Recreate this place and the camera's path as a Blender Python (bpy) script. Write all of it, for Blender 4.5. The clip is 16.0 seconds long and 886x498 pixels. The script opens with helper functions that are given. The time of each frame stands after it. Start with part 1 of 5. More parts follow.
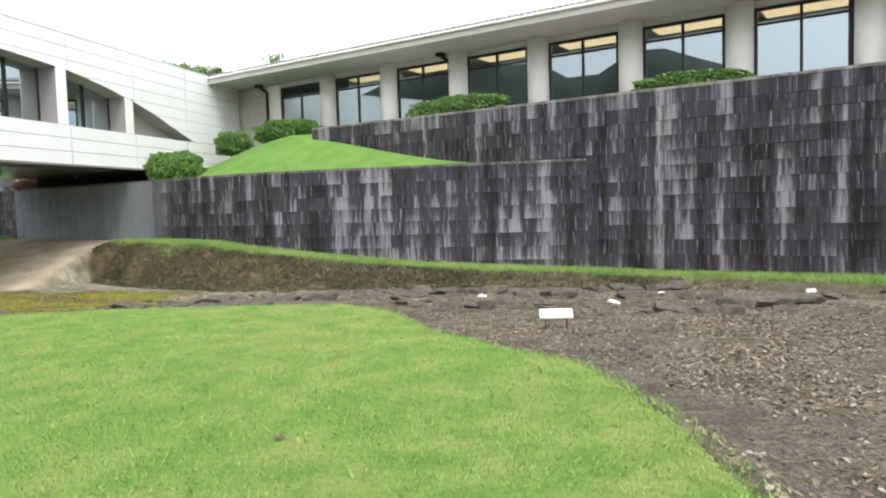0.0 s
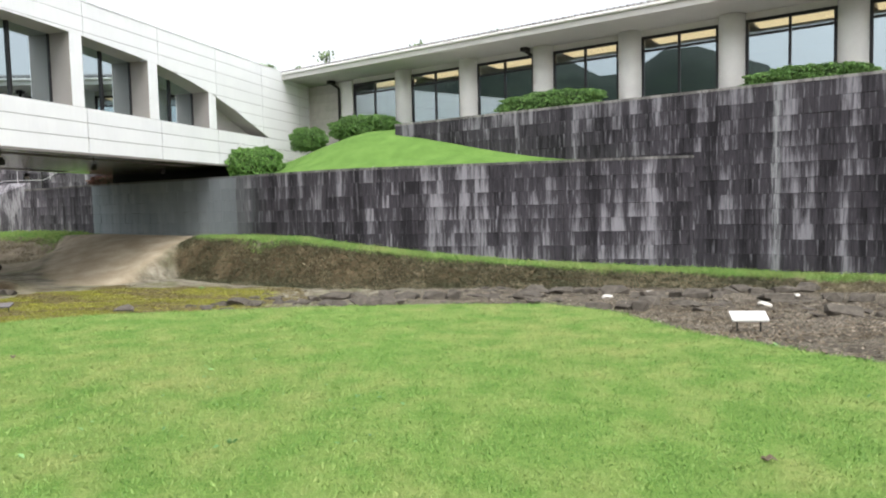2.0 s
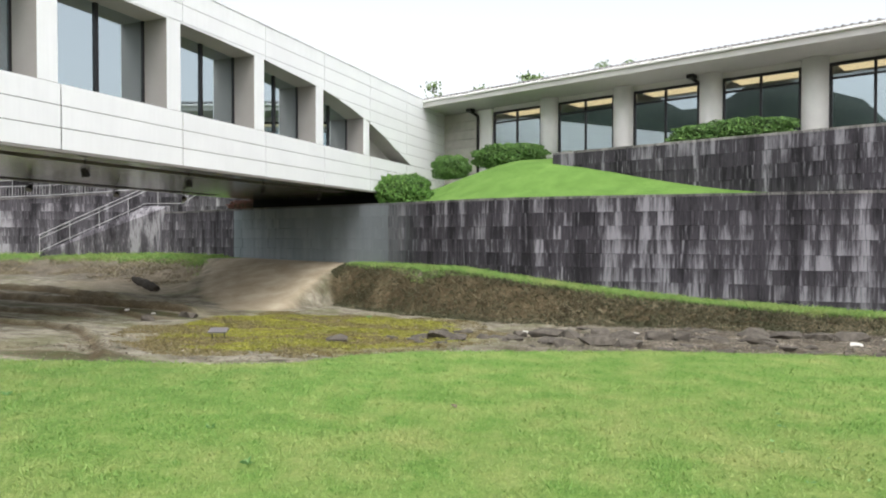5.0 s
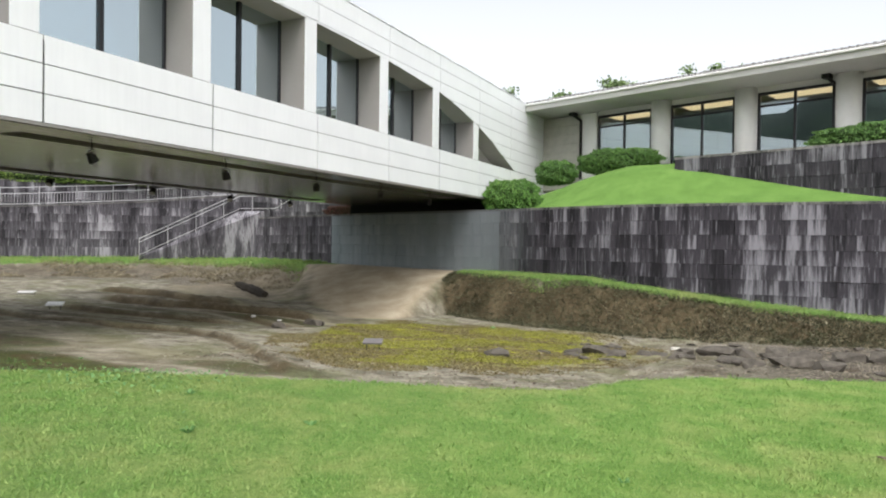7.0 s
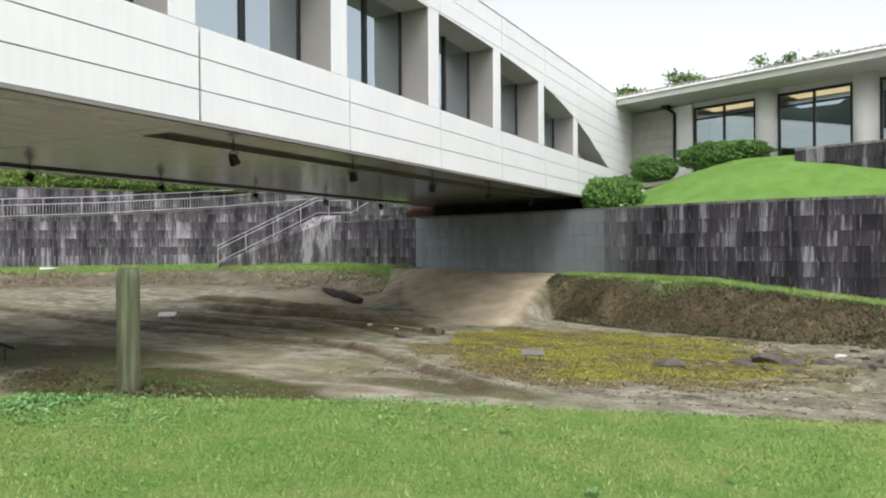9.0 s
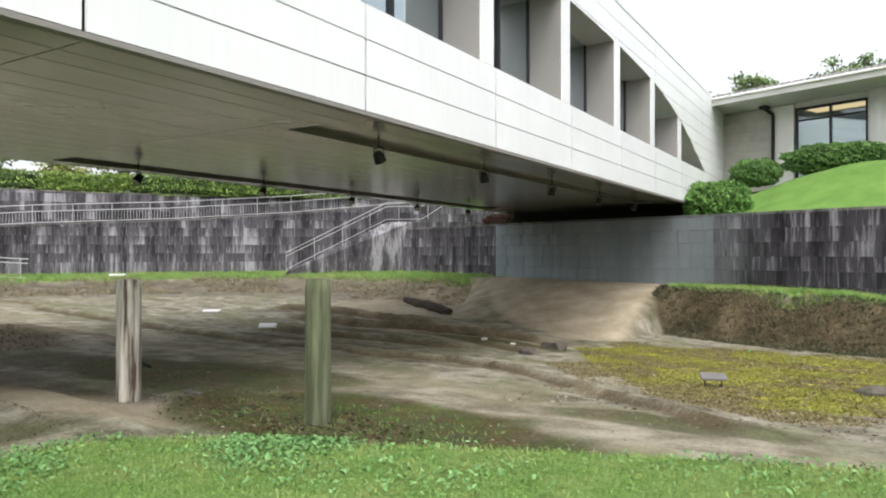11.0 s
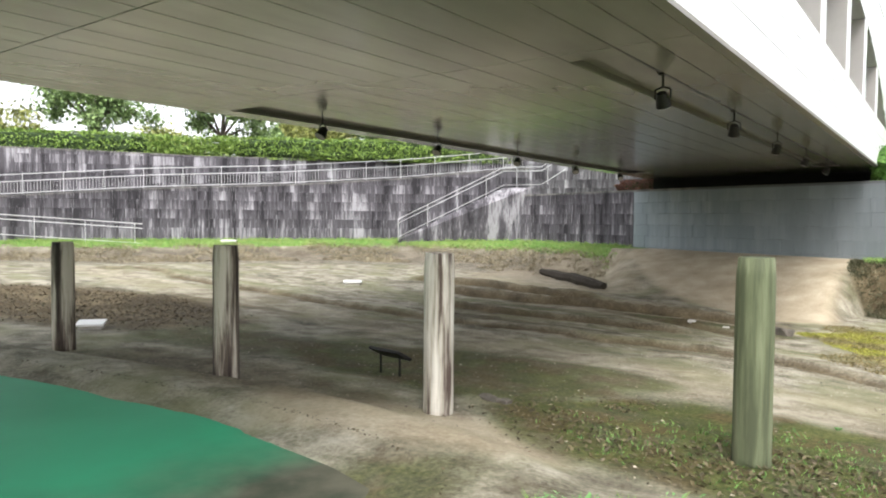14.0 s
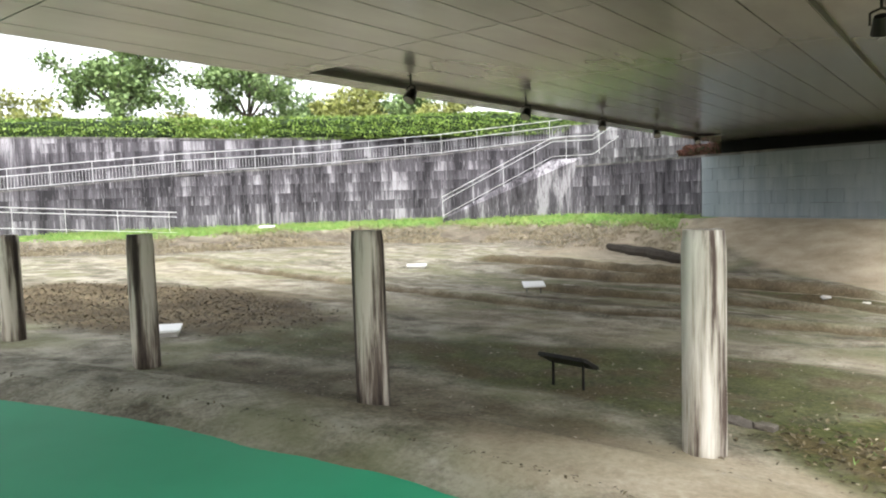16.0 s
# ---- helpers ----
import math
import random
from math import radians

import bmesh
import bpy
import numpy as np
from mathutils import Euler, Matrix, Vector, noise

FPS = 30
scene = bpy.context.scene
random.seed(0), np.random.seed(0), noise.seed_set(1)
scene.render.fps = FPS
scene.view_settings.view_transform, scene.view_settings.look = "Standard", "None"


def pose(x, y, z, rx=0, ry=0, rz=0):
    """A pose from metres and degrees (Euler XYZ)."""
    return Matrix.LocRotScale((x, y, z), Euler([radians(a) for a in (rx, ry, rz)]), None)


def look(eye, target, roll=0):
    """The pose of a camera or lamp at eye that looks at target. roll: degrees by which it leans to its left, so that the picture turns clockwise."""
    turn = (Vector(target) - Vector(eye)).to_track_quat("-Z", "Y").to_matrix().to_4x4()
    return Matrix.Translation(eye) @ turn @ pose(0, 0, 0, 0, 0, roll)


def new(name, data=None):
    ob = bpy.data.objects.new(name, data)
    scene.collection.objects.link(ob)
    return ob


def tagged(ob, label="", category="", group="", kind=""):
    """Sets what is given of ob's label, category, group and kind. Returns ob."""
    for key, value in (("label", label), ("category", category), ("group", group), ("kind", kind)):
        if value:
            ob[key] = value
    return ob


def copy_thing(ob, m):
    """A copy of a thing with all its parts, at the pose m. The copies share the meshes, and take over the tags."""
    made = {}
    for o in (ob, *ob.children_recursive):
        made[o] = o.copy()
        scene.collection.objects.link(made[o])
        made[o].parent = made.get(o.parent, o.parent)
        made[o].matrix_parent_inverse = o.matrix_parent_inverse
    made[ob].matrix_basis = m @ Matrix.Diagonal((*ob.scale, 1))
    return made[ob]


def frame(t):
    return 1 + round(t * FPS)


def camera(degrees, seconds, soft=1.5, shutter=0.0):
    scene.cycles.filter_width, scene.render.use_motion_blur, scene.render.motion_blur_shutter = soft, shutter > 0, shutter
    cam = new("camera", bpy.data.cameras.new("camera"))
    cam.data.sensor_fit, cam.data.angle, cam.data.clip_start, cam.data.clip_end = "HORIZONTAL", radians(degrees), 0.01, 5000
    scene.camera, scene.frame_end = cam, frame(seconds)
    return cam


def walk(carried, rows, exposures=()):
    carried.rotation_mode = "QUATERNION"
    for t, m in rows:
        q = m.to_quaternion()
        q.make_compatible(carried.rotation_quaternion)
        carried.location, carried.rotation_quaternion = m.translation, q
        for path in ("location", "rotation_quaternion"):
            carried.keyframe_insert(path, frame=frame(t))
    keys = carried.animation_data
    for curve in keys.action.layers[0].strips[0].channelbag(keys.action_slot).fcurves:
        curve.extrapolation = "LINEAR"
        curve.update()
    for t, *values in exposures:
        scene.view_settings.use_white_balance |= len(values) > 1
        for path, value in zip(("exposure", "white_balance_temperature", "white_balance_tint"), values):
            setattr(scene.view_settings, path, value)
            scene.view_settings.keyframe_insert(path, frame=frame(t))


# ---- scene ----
cam = camera(65.4, 16.0, 2.0)
METRES, EYE, TILT, LEAN, TURN = 22.0, 1.43, 0.0, 0.0, 13.9
ROWS = [
    (0.0, 0.0, 0.0, 0.0, -0.11, -3.67, 1.75),
    (0.5, -0.0298, 0.0087, -0.0011, 0.22, -3.76, 2.19),
    (1.0, -0.0614, 0.0114, -0.0, 0.93, -3.35, 2.13),
    (1.5, -0.0914, 0.0191, -0.0004, 1.37, -3.97, 1.88),
    (2.0, -0.1235, 0.0223, 0.0006, 1.92, -3.72, 1.37),
    (2.5, -0.1534, 0.0298, 0.0, 2.3, -3.59, 0.86),
    (3.0, -0.1839, 0.0339, 0.0013, 2.28, -3.12, 0.2),
    (3.5, -0.2141, 0.0405, 0.0004, 2.72, -2.89, -0.19),
    (4.0, -0.2436, 0.0474, 0.0013, 3.98, -2.32, -0.61),
    (4.5, -0.2732, 0.0539, 0.0012, 5.4, -1.37, -0.62),
    (5.0, -0.3039, 0.0638, 0.0013, 7.5, -1.06, -0.04),
    (7.5, -0.458, 0.0995, 0.0004, 13.15, -0.3, -0.15),
    (8.0, -0.4901, 0.1099, 0.0001, 14.58, -0.28, 0.63),
    (8.5, -0.5213, 0.1127, 0.0006, 14.9, -0.3, 0.49),
    (11.0, -0.6765, 0.1579, 0.0014, 17.69, 0.36, 0.06),
    (11.5, -0.7087, 0.1621, 0.002, 20.07, 0.76, -0.2),
    (12.0, -0.7408, 0.1727, 0.0012, 22.34, 0.66, -0.27),
    (12.5, -0.7711, 0.1768, 0.002, 23.0, 0.19, -0.84),
    (13.0, -0.8002, 0.1884, 0.0007, 22.06, -0.43, -0.97),
    (13.5, -0.829, 0.1935, 0.0015, 22.28, -1.37, -1.15),
    (14.0, -0.8551, 0.2066, 0.0003, 22.51, -2.31, -0.44),
    (14.5, -0.8815, 0.2148, 0.0011, 23.17, -3.09, 0.18),
    (15.0, -0.9048, 0.2292, 0.0001, 20.57, -3.65, 0.27),
    (15.5, -0.9324, 0.2422, -0.0003, 22.76, -4.24, 0.78),
    (16.0, -0.9593, 0.2571, -0.0019, 23.69, -4.09, 1.82),
]
walk(cam, [(t, pose(0, 0, EYE, TILT, LEAN, TURN) @ pose(METRES * x, METRES * y, METRES * z, 90 + pitch, roll, yaw)) for t, x, y, z, yaw, pitch, roll in ROWS],
     [(0.0, 1.17), (2.5, 1.06), (5.0, 1.0), (8.5, 0.93), (11.0, 1.09), (13.5, 1.62), (16.0, 1.93)])

# ---- world, sun, exposure ----
SKY, SUN = 0.15, 0.55
world = bpy.data.worlds.new("overcast_sky")
scene.world = world
world.use_nodes = True
wn, wl = world.node_tree.nodes, world.node_tree.links
wn.clear()
sky = wn.new("ShaderNodeTexSky")
sky.sky_type, sky.sun_disc = "NISHITA", False
sky.sun_elevation, sky.sun_rotation = radians(52), radians(150)
sky.air_density, sky.dust_density = 1.0, 4.0
hsv = wn.new("ShaderNodeHueSaturation")
hsv.inputs["Saturation"].default_value = 0.20
bgd = wn.new("ShaderNodeBackground")
bgd.inputs["Strength"].default_value = SKY
wout = wn.new("ShaderNodeOutputWorld")
wl.new(sky.outputs[0], hsv.inputs["Color"])
wl.new(hsv.outputs[0], bgd.inputs["Color"])
wl.new(bgd.outputs[0], wout.inputs["Surface"])

sun_data = bpy.data.lights.new("sun", "SUN")
sun_data.energy, sun_data.angle, sun_data.color = SUN, radians(25), (1.0, 0.97, 0.92)
sun = new("sun", sun_data)
sun.matrix_world = look((0, 0, 60), (0 - 20 * math.sin(radians(150)), 0 - 20 * math.cos(radians(150)), 60 - 20 * math.tan(radians(52))))
scene.view_settings.exposure = 0.0


# ---- materials ----
class Nodes:
    """A short way to write a node material."""

    def __init__(self, name):
        self.mat = bpy.data.materials.new(name)
        self.mat.use_nodes = True
        self.t = self.mat.node_tree
        self.bsdf = self.t.nodes["Principled BSDF"]

    def n(self, kind, **inputs):
        node = self.t.nodes.new("ShaderNode" + kind)
        for k, v in inputs.items():
            self.put(node, k.replace("_", " "), v)
        return node

    def put(self, node, key, v):
        sock = node.inputs[key]
        if isinstance(v, bpy.types.NodeSocket):
            self.t.links.new(v, sock)
        else:
            sock.default_value = v

    def coords(self, scale=(1, 1, 1), world_space=True):
        src = self.n("NewGeometry").outputs["Position"] if world_space else self.n("TexCoord").outputs["Object"]
        m = self.n("Mapping", Scale=scale)
        self.t.links.new(src, m.inputs["Vector"])
        return m.outputs["Vector"]

    def noise(self, scale, detail=4, vec=None, rough=0.55):
        node = self.n("TexNoise", Scale=scale, Detail=detail, Roughness=rough)
        self.t.links.new(vec if vec is not None else self.coords(), node.inputs["Vector"])
        return node.outputs["Fac"]

    def ramp(self, fac, stops):
        node = self.n("ValToRGB")
        el = node.color_ramp.elements
        while len(el) < len(stops):
            el.new(0.5)
        for e, (p, c) in zip(el, stops):
            e.position = p
            e.color = (*c, 1) if len(c) == 3 else c
        self.t.links.new(fac, node.inputs["Fac"])
        return node.outputs["Color"]

    def mix(self, fac, a, b, mode="MIX"):
        node = self.t.nodes.new("ShaderNodeMix")
        node.data_type, node.blend_type = "RGBA", mode
        for sock, v in ((node.inputs[0], fac), (node.inputs[6], a), (node.inputs[7], b)):
            if isinstance(v, bpy.types.NodeSocket):
                self.t.links.new(v, sock)
            else:
                sock.default_value = (*v, 1) if isinstance(v, tuple) and len(v) == 3 else v
        return node.outputs[2]

    def maths(self, op, a, b=0.0):
        node = self.t.nodes.new("ShaderNodeMath")
        node.operation = op
        for sock, v in zip(node.inputs, (a, b)):
            if isinstance(v, bpy.types.NodeSocket):
                self.t.links.new(v, sock)
            else:
                sock.default_value = v
        return node.outputs[0]

    def bump(self, height, strength=0.4, dist=0.02):
        b = self.n("Bump", Strength=strength, Distance=dist, Height=height)
        self.put(self.bsdf, "Normal", b.outputs[0])

    def done(self, color, rough=0.7, metal=0.0, spec=0.4):
        self.put(self.bsdf, "Base Color", (*color, 1) if isinstance(color, tuple) and len(color) == 3 else color)
        self.put(self.bsdf, "Roughness", rough)
        self.put(self.bsdf, "Metallic", metal)
        self.put(self.bsdf, "Specular IOR Level", spec)
        return self.mat


def grey(v):
    return (v, v, v)


def plain(name, color, rough=0.6, metal=0.0, var=0.15, scale=6.0, bump=0.1):
    m = Nodes(name)
    f = m.noise(scale, 5)
    lo, hi = tuple(c * (1 - var) for c in color), tuple(min(1, c * (1 + var)) for c in color)
    f2 = m.noise(scale * 9, 3)
    c = m.mix(0.35, m.ramp(f, [(0.3, lo), (0.7, hi)]), m.ramp(f2, [(0.3, lo), (0.7, hi)]))
    if bump:
        m.bump(f2, bump, 0.01)
    return m.done(c, rough, metal)


def stained_stone(name, dark, mid, light, streak=1.0):
    """Weathered block facing: rain streaks run down it over the joints, and each block has its own tone."""
    m = Nodes(name)
    rnd = m.n("ObjectInfo").outputs["Random"]
    pos = m.coords((1, 1, 1))
    shift = m.n("VectorMath")
    shift.operation = "ADD"
    m.t.links.new(pos, shift.inputs[0])
    comb = m.n("CombineXYZ")
    m.t.links.new(m.maths("MULTIPLY", rnd, 0.35), comb.inputs[0])
    m.t.links.new(m.maths("MULTIPLY", rnd, 3.0), comb.inputs[2])
    m.t.links.new(comb.outputs[0], shift.inputs[1])
    mp = m.n("Mapping", Scale=(5.0, 5.0, 0.42))
    m.t.links.new(shift.outputs[0], mp.inputs["Vector"])
    fine = m.noise(1.7, 6, mp.outputs[0], 0.7)
    mp2 = m.n("Mapping", Scale=(1.7, 1.7, 0.13))
    m.t.links.new(pos, mp2.inputs["Vector"])
    broad = m.noise(1.0, 4, mp2.outputs[0])
    mp3 = m.n("Mapping", Scale=(13.0, 13.0, 0.7))
    m.t.links.new(shift.outputs[0], mp3.inputs["Vector"])
    drip = m.noise(1.0, 3, mp3.outputs[0], 0.6)
    tone = m.maths("ADD", m.maths("MULTIPLY", m.maths("SUBTRACT", rnd, 0.35), 0.27 * streak), m.maths("MULTIPLY", fine, 0.9 * streak))
    local = m.n("SeparateXYZ")
    m.t.links.new(m.n("TexCoord").outputs["Object"], local.inputs[0])
    low = m.maths("MULTIPLY", local.outputs[2], m.maths("LESS_THAN", m.maths("ABSOLUTE", local.outputs[2]), 0.27))
    low = m.maths("ADD", low, 0.035)
    tone = m.maths("SUBTRACT", tone, m.maths("MULTIPLY", low, 0.22 * streak))
    tone = m.maths("ADD", tone, m.maths("ADD", m.maths("MULTIPLY", broad, 1.75 * streak), -0.28 * streak))
    tone = m.maths("MULTIPLY", m.maths("SUBTRACT", tone, 0.72 * streak), 1.15 if streak > 0.9 else 2.0)
    high = m.n("SeparateXYZ")
    m.t.links.new(pos, high.inputs[0])
    washed = m.ramp(m.maths("SUBTRACT", high.outputs[2], 3.9), [(0.0, grey(0)), (1.0, grey(0.2 * streak))])
    tone = m.maths("ADD", tone, washed)
    col = m.ramp(tone, [(0.14, dark), (0.42, mid), (0.56, mid), (0.86, light)])
    lime = m.maths("MULTIPLY", m.ramp(drip, [(0.56, grey(0)), (0.68, grey(1))]), m.ramp(fine, [(0.42, grey(0)), (0.58, grey(0.75 * streak))]))
    col = m.mix(lime, col, light)
    if streak > 0.9:
        # a broad run of lime down one joint of the tall wall
        sx = m.n("SeparateXYZ")
        m.t.links.new(pos, sx.inputs[0])
        off = m.maths("ABSOLUTE", m.maths("ADD", m.maths("SUBTRACT", sx.outputs[0], 1.55), m.maths("MULTIPLY", m.maths("SUBTRACT", fine, 0.5), 0.5)))
        run = m.maths("MULTIPLY", m.ramp(off, [(0.02, grey(0.9)), (0.16, grey(0))]), m.ramp(drip, [(0.35, grey(0.3)), (0.55, grey(1))]))
        col = m.mix(run, col, (0.33, 0.34, 0.35))
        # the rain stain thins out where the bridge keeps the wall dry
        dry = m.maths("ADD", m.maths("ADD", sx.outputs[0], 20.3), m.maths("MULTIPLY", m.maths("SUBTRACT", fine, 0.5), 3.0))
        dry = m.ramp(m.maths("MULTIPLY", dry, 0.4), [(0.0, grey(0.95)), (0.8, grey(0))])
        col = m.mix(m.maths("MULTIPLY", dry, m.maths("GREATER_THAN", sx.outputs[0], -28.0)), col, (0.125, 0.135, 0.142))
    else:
        # the facing is mixed darker towards its east end
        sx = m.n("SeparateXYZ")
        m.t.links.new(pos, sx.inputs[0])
        darker = m.maths("ADD", m.maths("MULTIPLY", m.maths("ADD", sx.outputs[0], 26.5), 0.16), m.maths("MULTIPLY", m.maths("SUBTRACT", fine, 0.5), 0.5))
        col = m.mix(m.ramp(darker, [(0.0, grey(0)), (1.0, grey(0.85))]), col, (0.125, 0.135, 0.142))
    soot = m.ramp(drip, [(0.32, grey(0.75 * streak)), (0.44, grey(0))])
    col = m.mix(soot, col, dark)
    grain = m.noise(40, 4)
    col = m.mix(0.25, col, m.ramp(grain, [(0.3, dark), (0.7, light)]), "OVERLAY")
    m.bump(m.noise(14, 6), 0.5, 0.02)
    return m.done(col, 0.85, 0, 0.3)


M_STONE = stained_stone("weathered_stone", (0.012, 0.0105, 0.0135), (0.046, 0.042, 0.050), (0.26, 0.254, 0.278))
M_STONE_FAR = stained_stone("lime_washed_stone", (0.022, 0.020, 0.024), (0.085, 0.079, 0.090), (0.36, 0.35, 0.375))
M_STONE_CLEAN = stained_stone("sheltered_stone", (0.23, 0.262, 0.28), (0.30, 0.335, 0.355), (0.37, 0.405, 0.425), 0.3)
M_JOINT = plain("stone_joint", (0.045, 0.041, 0.044), 0.95)
M_COPING = stained_stone("coping_stone", (0.05, 0.05, 0.05), (0.14, 0.135, 0.13), (0.3, 0.29, 0.28))


def panel_metal():
    m = Nodes("white_enamel_panel")
    f = m.noise(0.8, 4)
    st = m.noise(1.0, 5, m.coords((9, 9, 0.5)))
    rnd = m.n("ObjectInfo").outputs["Random"]
    c = m.ramp(f, [(0.3, (0.82, 0.835, 0.855)), (0.75, (0.875, 0.89, 0.905))])
    c = m.mix(m.maths("MULTIPLY", rnd, 0.22), c, (0.76, 0.775, 0.79))
    c = m.mix(0.10, c, m.ramp(st, [(0.35, grey(0.6)), (0.6, grey(0.9))]), "MULTIPLY")
    return m.done(c, 0.38, 0, 0.5)


M_PANEL = panel_metal()
# black of the panel joints, and of the painted shade over the abutment
M_GAP = plain("dark_joint_and_shade", (0.015, 0.015, 0.015), 0.95)
# joints of the upper cladding: their overexposed look is put into this pale colour
M_CLAD_GAP = plain("overexposed_joint", (0.42, 0.42, 0.42), 0.9)
M_RECESS = plain("grey_recess_lining", (0.13, 0.125, 0.115), 0.6)
M_COL = plain("pale_column_paint", (0.76, 0.755, 0.745), 0.6, 0, 0.06, 2.0, 0.05)
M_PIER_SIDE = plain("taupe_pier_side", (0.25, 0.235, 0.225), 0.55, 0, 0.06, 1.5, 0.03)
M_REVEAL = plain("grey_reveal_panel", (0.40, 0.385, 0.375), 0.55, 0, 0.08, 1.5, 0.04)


def soffit_mat():
    m = Nodes("brushed_soffit_plank")
    rnd = m.n("ObjectInfo").outputs["Random"]
    f = m.noise(1.0, 5, m.coords((1.2, 0.35, 1)))
    c = m.ramp(f, [(0.3, (0.28, 0.27, 0.245)), (0.7, (0.41, 0.40, 0.365))])
    c = m.mix(m.maths("MULTIPLY", rnd, 0.4), c, (0.33, 0.315, 0.28))
    return m.done(c, 0.16, 0.3, 0.7)


M_SOFFIT = soffit_mat()
M_DARK = plain("dark_metal", (0.025, 0.024, 0.023), 0.45, 0.6, 0.2, 8, 0.03)
M_FRAME = plain("black_window_frame", (0.02, 0.02, 0.022), 0.4, 0.3, 0.1, 8, 0)
M_STEEL = plain("galvanised_rail", (0.62, 0.62, 0.63), 0.35, 0.7, 0.08, 12, 0)
M_CONC = plain("board_marked_concrete", (0.45, 0.43, 0.40), 0.8, 0, 0.15, 2.5, 0.3)
M_WHITEWALL = plain("interior_wall", (0.55, 0.53, 0.5), 0.8, 0, 0.05, 2, 0)
M_CARPET = plain("interior_floor", (0.16, 0.15, 0.14), 0.8, 0, 0.1, 3, 0)
M_EAVE = plain("painted_eave", (0.52, 0.51, 0.495), 0.65, 0, 0.06, 1.2, 0.05)
M_TILE = plain("grey_roof_tile", (0.24, 0.235, 0.23), 0.6, 0, 0.2, 5, 0.1)
M_SIGN = plain("white_sign_face", (0.78, 0.78, 0.77), 0.5, 0, 0.03, 3, 0)
M_ROCK = plain("rubble_stone", (0.095, 0.084, 0.070), 0.95, 0, 0.6, 7, 1.0)
M_PALE = plain("pale_stone", (0.62, 0.60, 0.56), 0.85, 0, 0.15, 6, 0.5)


def glass(name, tint, clear, rough=0.01):
    m = Nodes(name)
    m.t.nodes.remove(m.bsdf)
    gl = m.n("BsdfGlossy", Roughness=rough)
    gl.inputs["Color"].default_value = (0.80, 0.92, 0.97, 1)
    tr = m.n("BsdfTransparent")
    tr.inputs["Color"].default_value = (*tint, 1)
    fr = m.n("Fresnel", IOR=1.5)
    fac = m.maths("ADD", m.maths("MULTIPLY", fr.outputs[0], 1.0), clear)
    mx = m.t.nodes.new("ShaderNodeMixShader")
    m.t.links.new(fac, mx.inputs[0])
    m.t.links.new(tr.outputs[0], mx.inputs[1])
    m.t.links.new(gl.outputs[0], mx.inputs[2])
    m.t.links.new(mx.outputs[0], m.t.nodes["Material Output"].inputs["Surface"])
    return m.mat


M_GLASS = glass("tinted_window_glass", (0.36, 0.42, 0.44), 0.38)
M_GLASS_BRIDGE = glass("mirrored_blue_glass", (0.36, 0.42, 0.44), 0.55)
M_GLASS_CLEAR = glass("clear_window_glass", (0.85, 0.87, 0.86), 0.06)


def lamp_mat():
    m = Nodes("warm_ceiling_light")
    m.put(m.bsdf, "Emission Color", (1.0, 0.78, 0.45, 1))
    m.put(m.bsdf, "Emission Strength", 0.55)
    return m.done((0.8, 0.75, 0.65), 0.6)


M_LAMP = lamp_mat()


def foliage(name, dark, light, tip=None):
    m = Nodes(name)
    isl = m.n("NewGeometry").outputs["Random Per Island"]
    f = m.noise(0.9, 3)
    c = m.ramp(isl, [(0.0, dark), (0.6, light), (1.0, tip or light)])
    c = m.mix(m.maths("MULTIPLY", f, 0.5), c, dark)
    m.put(m.bsdf, "Subsurface Weight", 0.0)
    return m.done(c, 0.55, 0, 0.35)


M_BUSH = foliage("clipped_bush_leaf", (0.045, 0.105, 0.026), (0.125, 0.25, 0.06), (0.21, 0.36, 0.09))
M_HEDGE = foliage("hedge_leaf", (0.07, 0.125, 0.025), (0.19, 0.30, 0.055), (0.32, 0.44, 0.10))
M_FRESH = foliage("fresh_bush_leaf", (0.05, 0.12, 0.025), (0.14, 0.29, 0.06), (0.24, 0.41, 0.10))
M_TREE = foliage("tree_leaf", (0.07, 0.115, 0.04), (0.17, 0.26, 0.09), (0.28, 0.39, 0.15))
M_TREE_Y = foliage("yellowing_leaf", (0.14, 0.16, 0.05), (0.28, 0.30, 0.09), (0.42, 0.44, 0.12))
M_RED = foliage("reddish_shrub_leaf", (0.07, 0.03, 0.022), (0.16, 0.065, 0.045), (0.22, 0.10, 0.06))
M_BARK = plain("bark", (0.09, 0.075, 0.06), 0.95, 0, 0.3, 8, 0.8)
M_WEED = foliage("weed_leaf", (0.08, 0.18, 0.055), (0.15, 0.31, 0.10), (0.25, 0.43, 0.17))


def blade_mat():
    m = Nodes("grass_blade")
    isl = m.n("NewGeometry").outputs["Random Per Island"]
    big, mid = m.noise(0.35, 4), m.noise(2.2, 5)
    c = m.ramp(isl, [(0.0, (0.10, 0.205, 0.042)), (0.6, (0.16, 0.30, 0.066)), (1.0, (0.25, 0.375, 0.11))])
    c = m.mix(m.ramp(m.maths("ADD", m.maths("MULTIPLY", big, 0.4), m.maths("MULTIPLY", mid, 0.6)), [(0.44, grey(0)), (0.66, grey(0.62))]), c, m.ramp(isl, [(0.0, (0.20, 0.23, 0.07)), (1.0, (0.46, 0.43, 0.19))]))
    return m.done(c, 0.6, 0, 0.25)


M_BLADE = blade_mat()


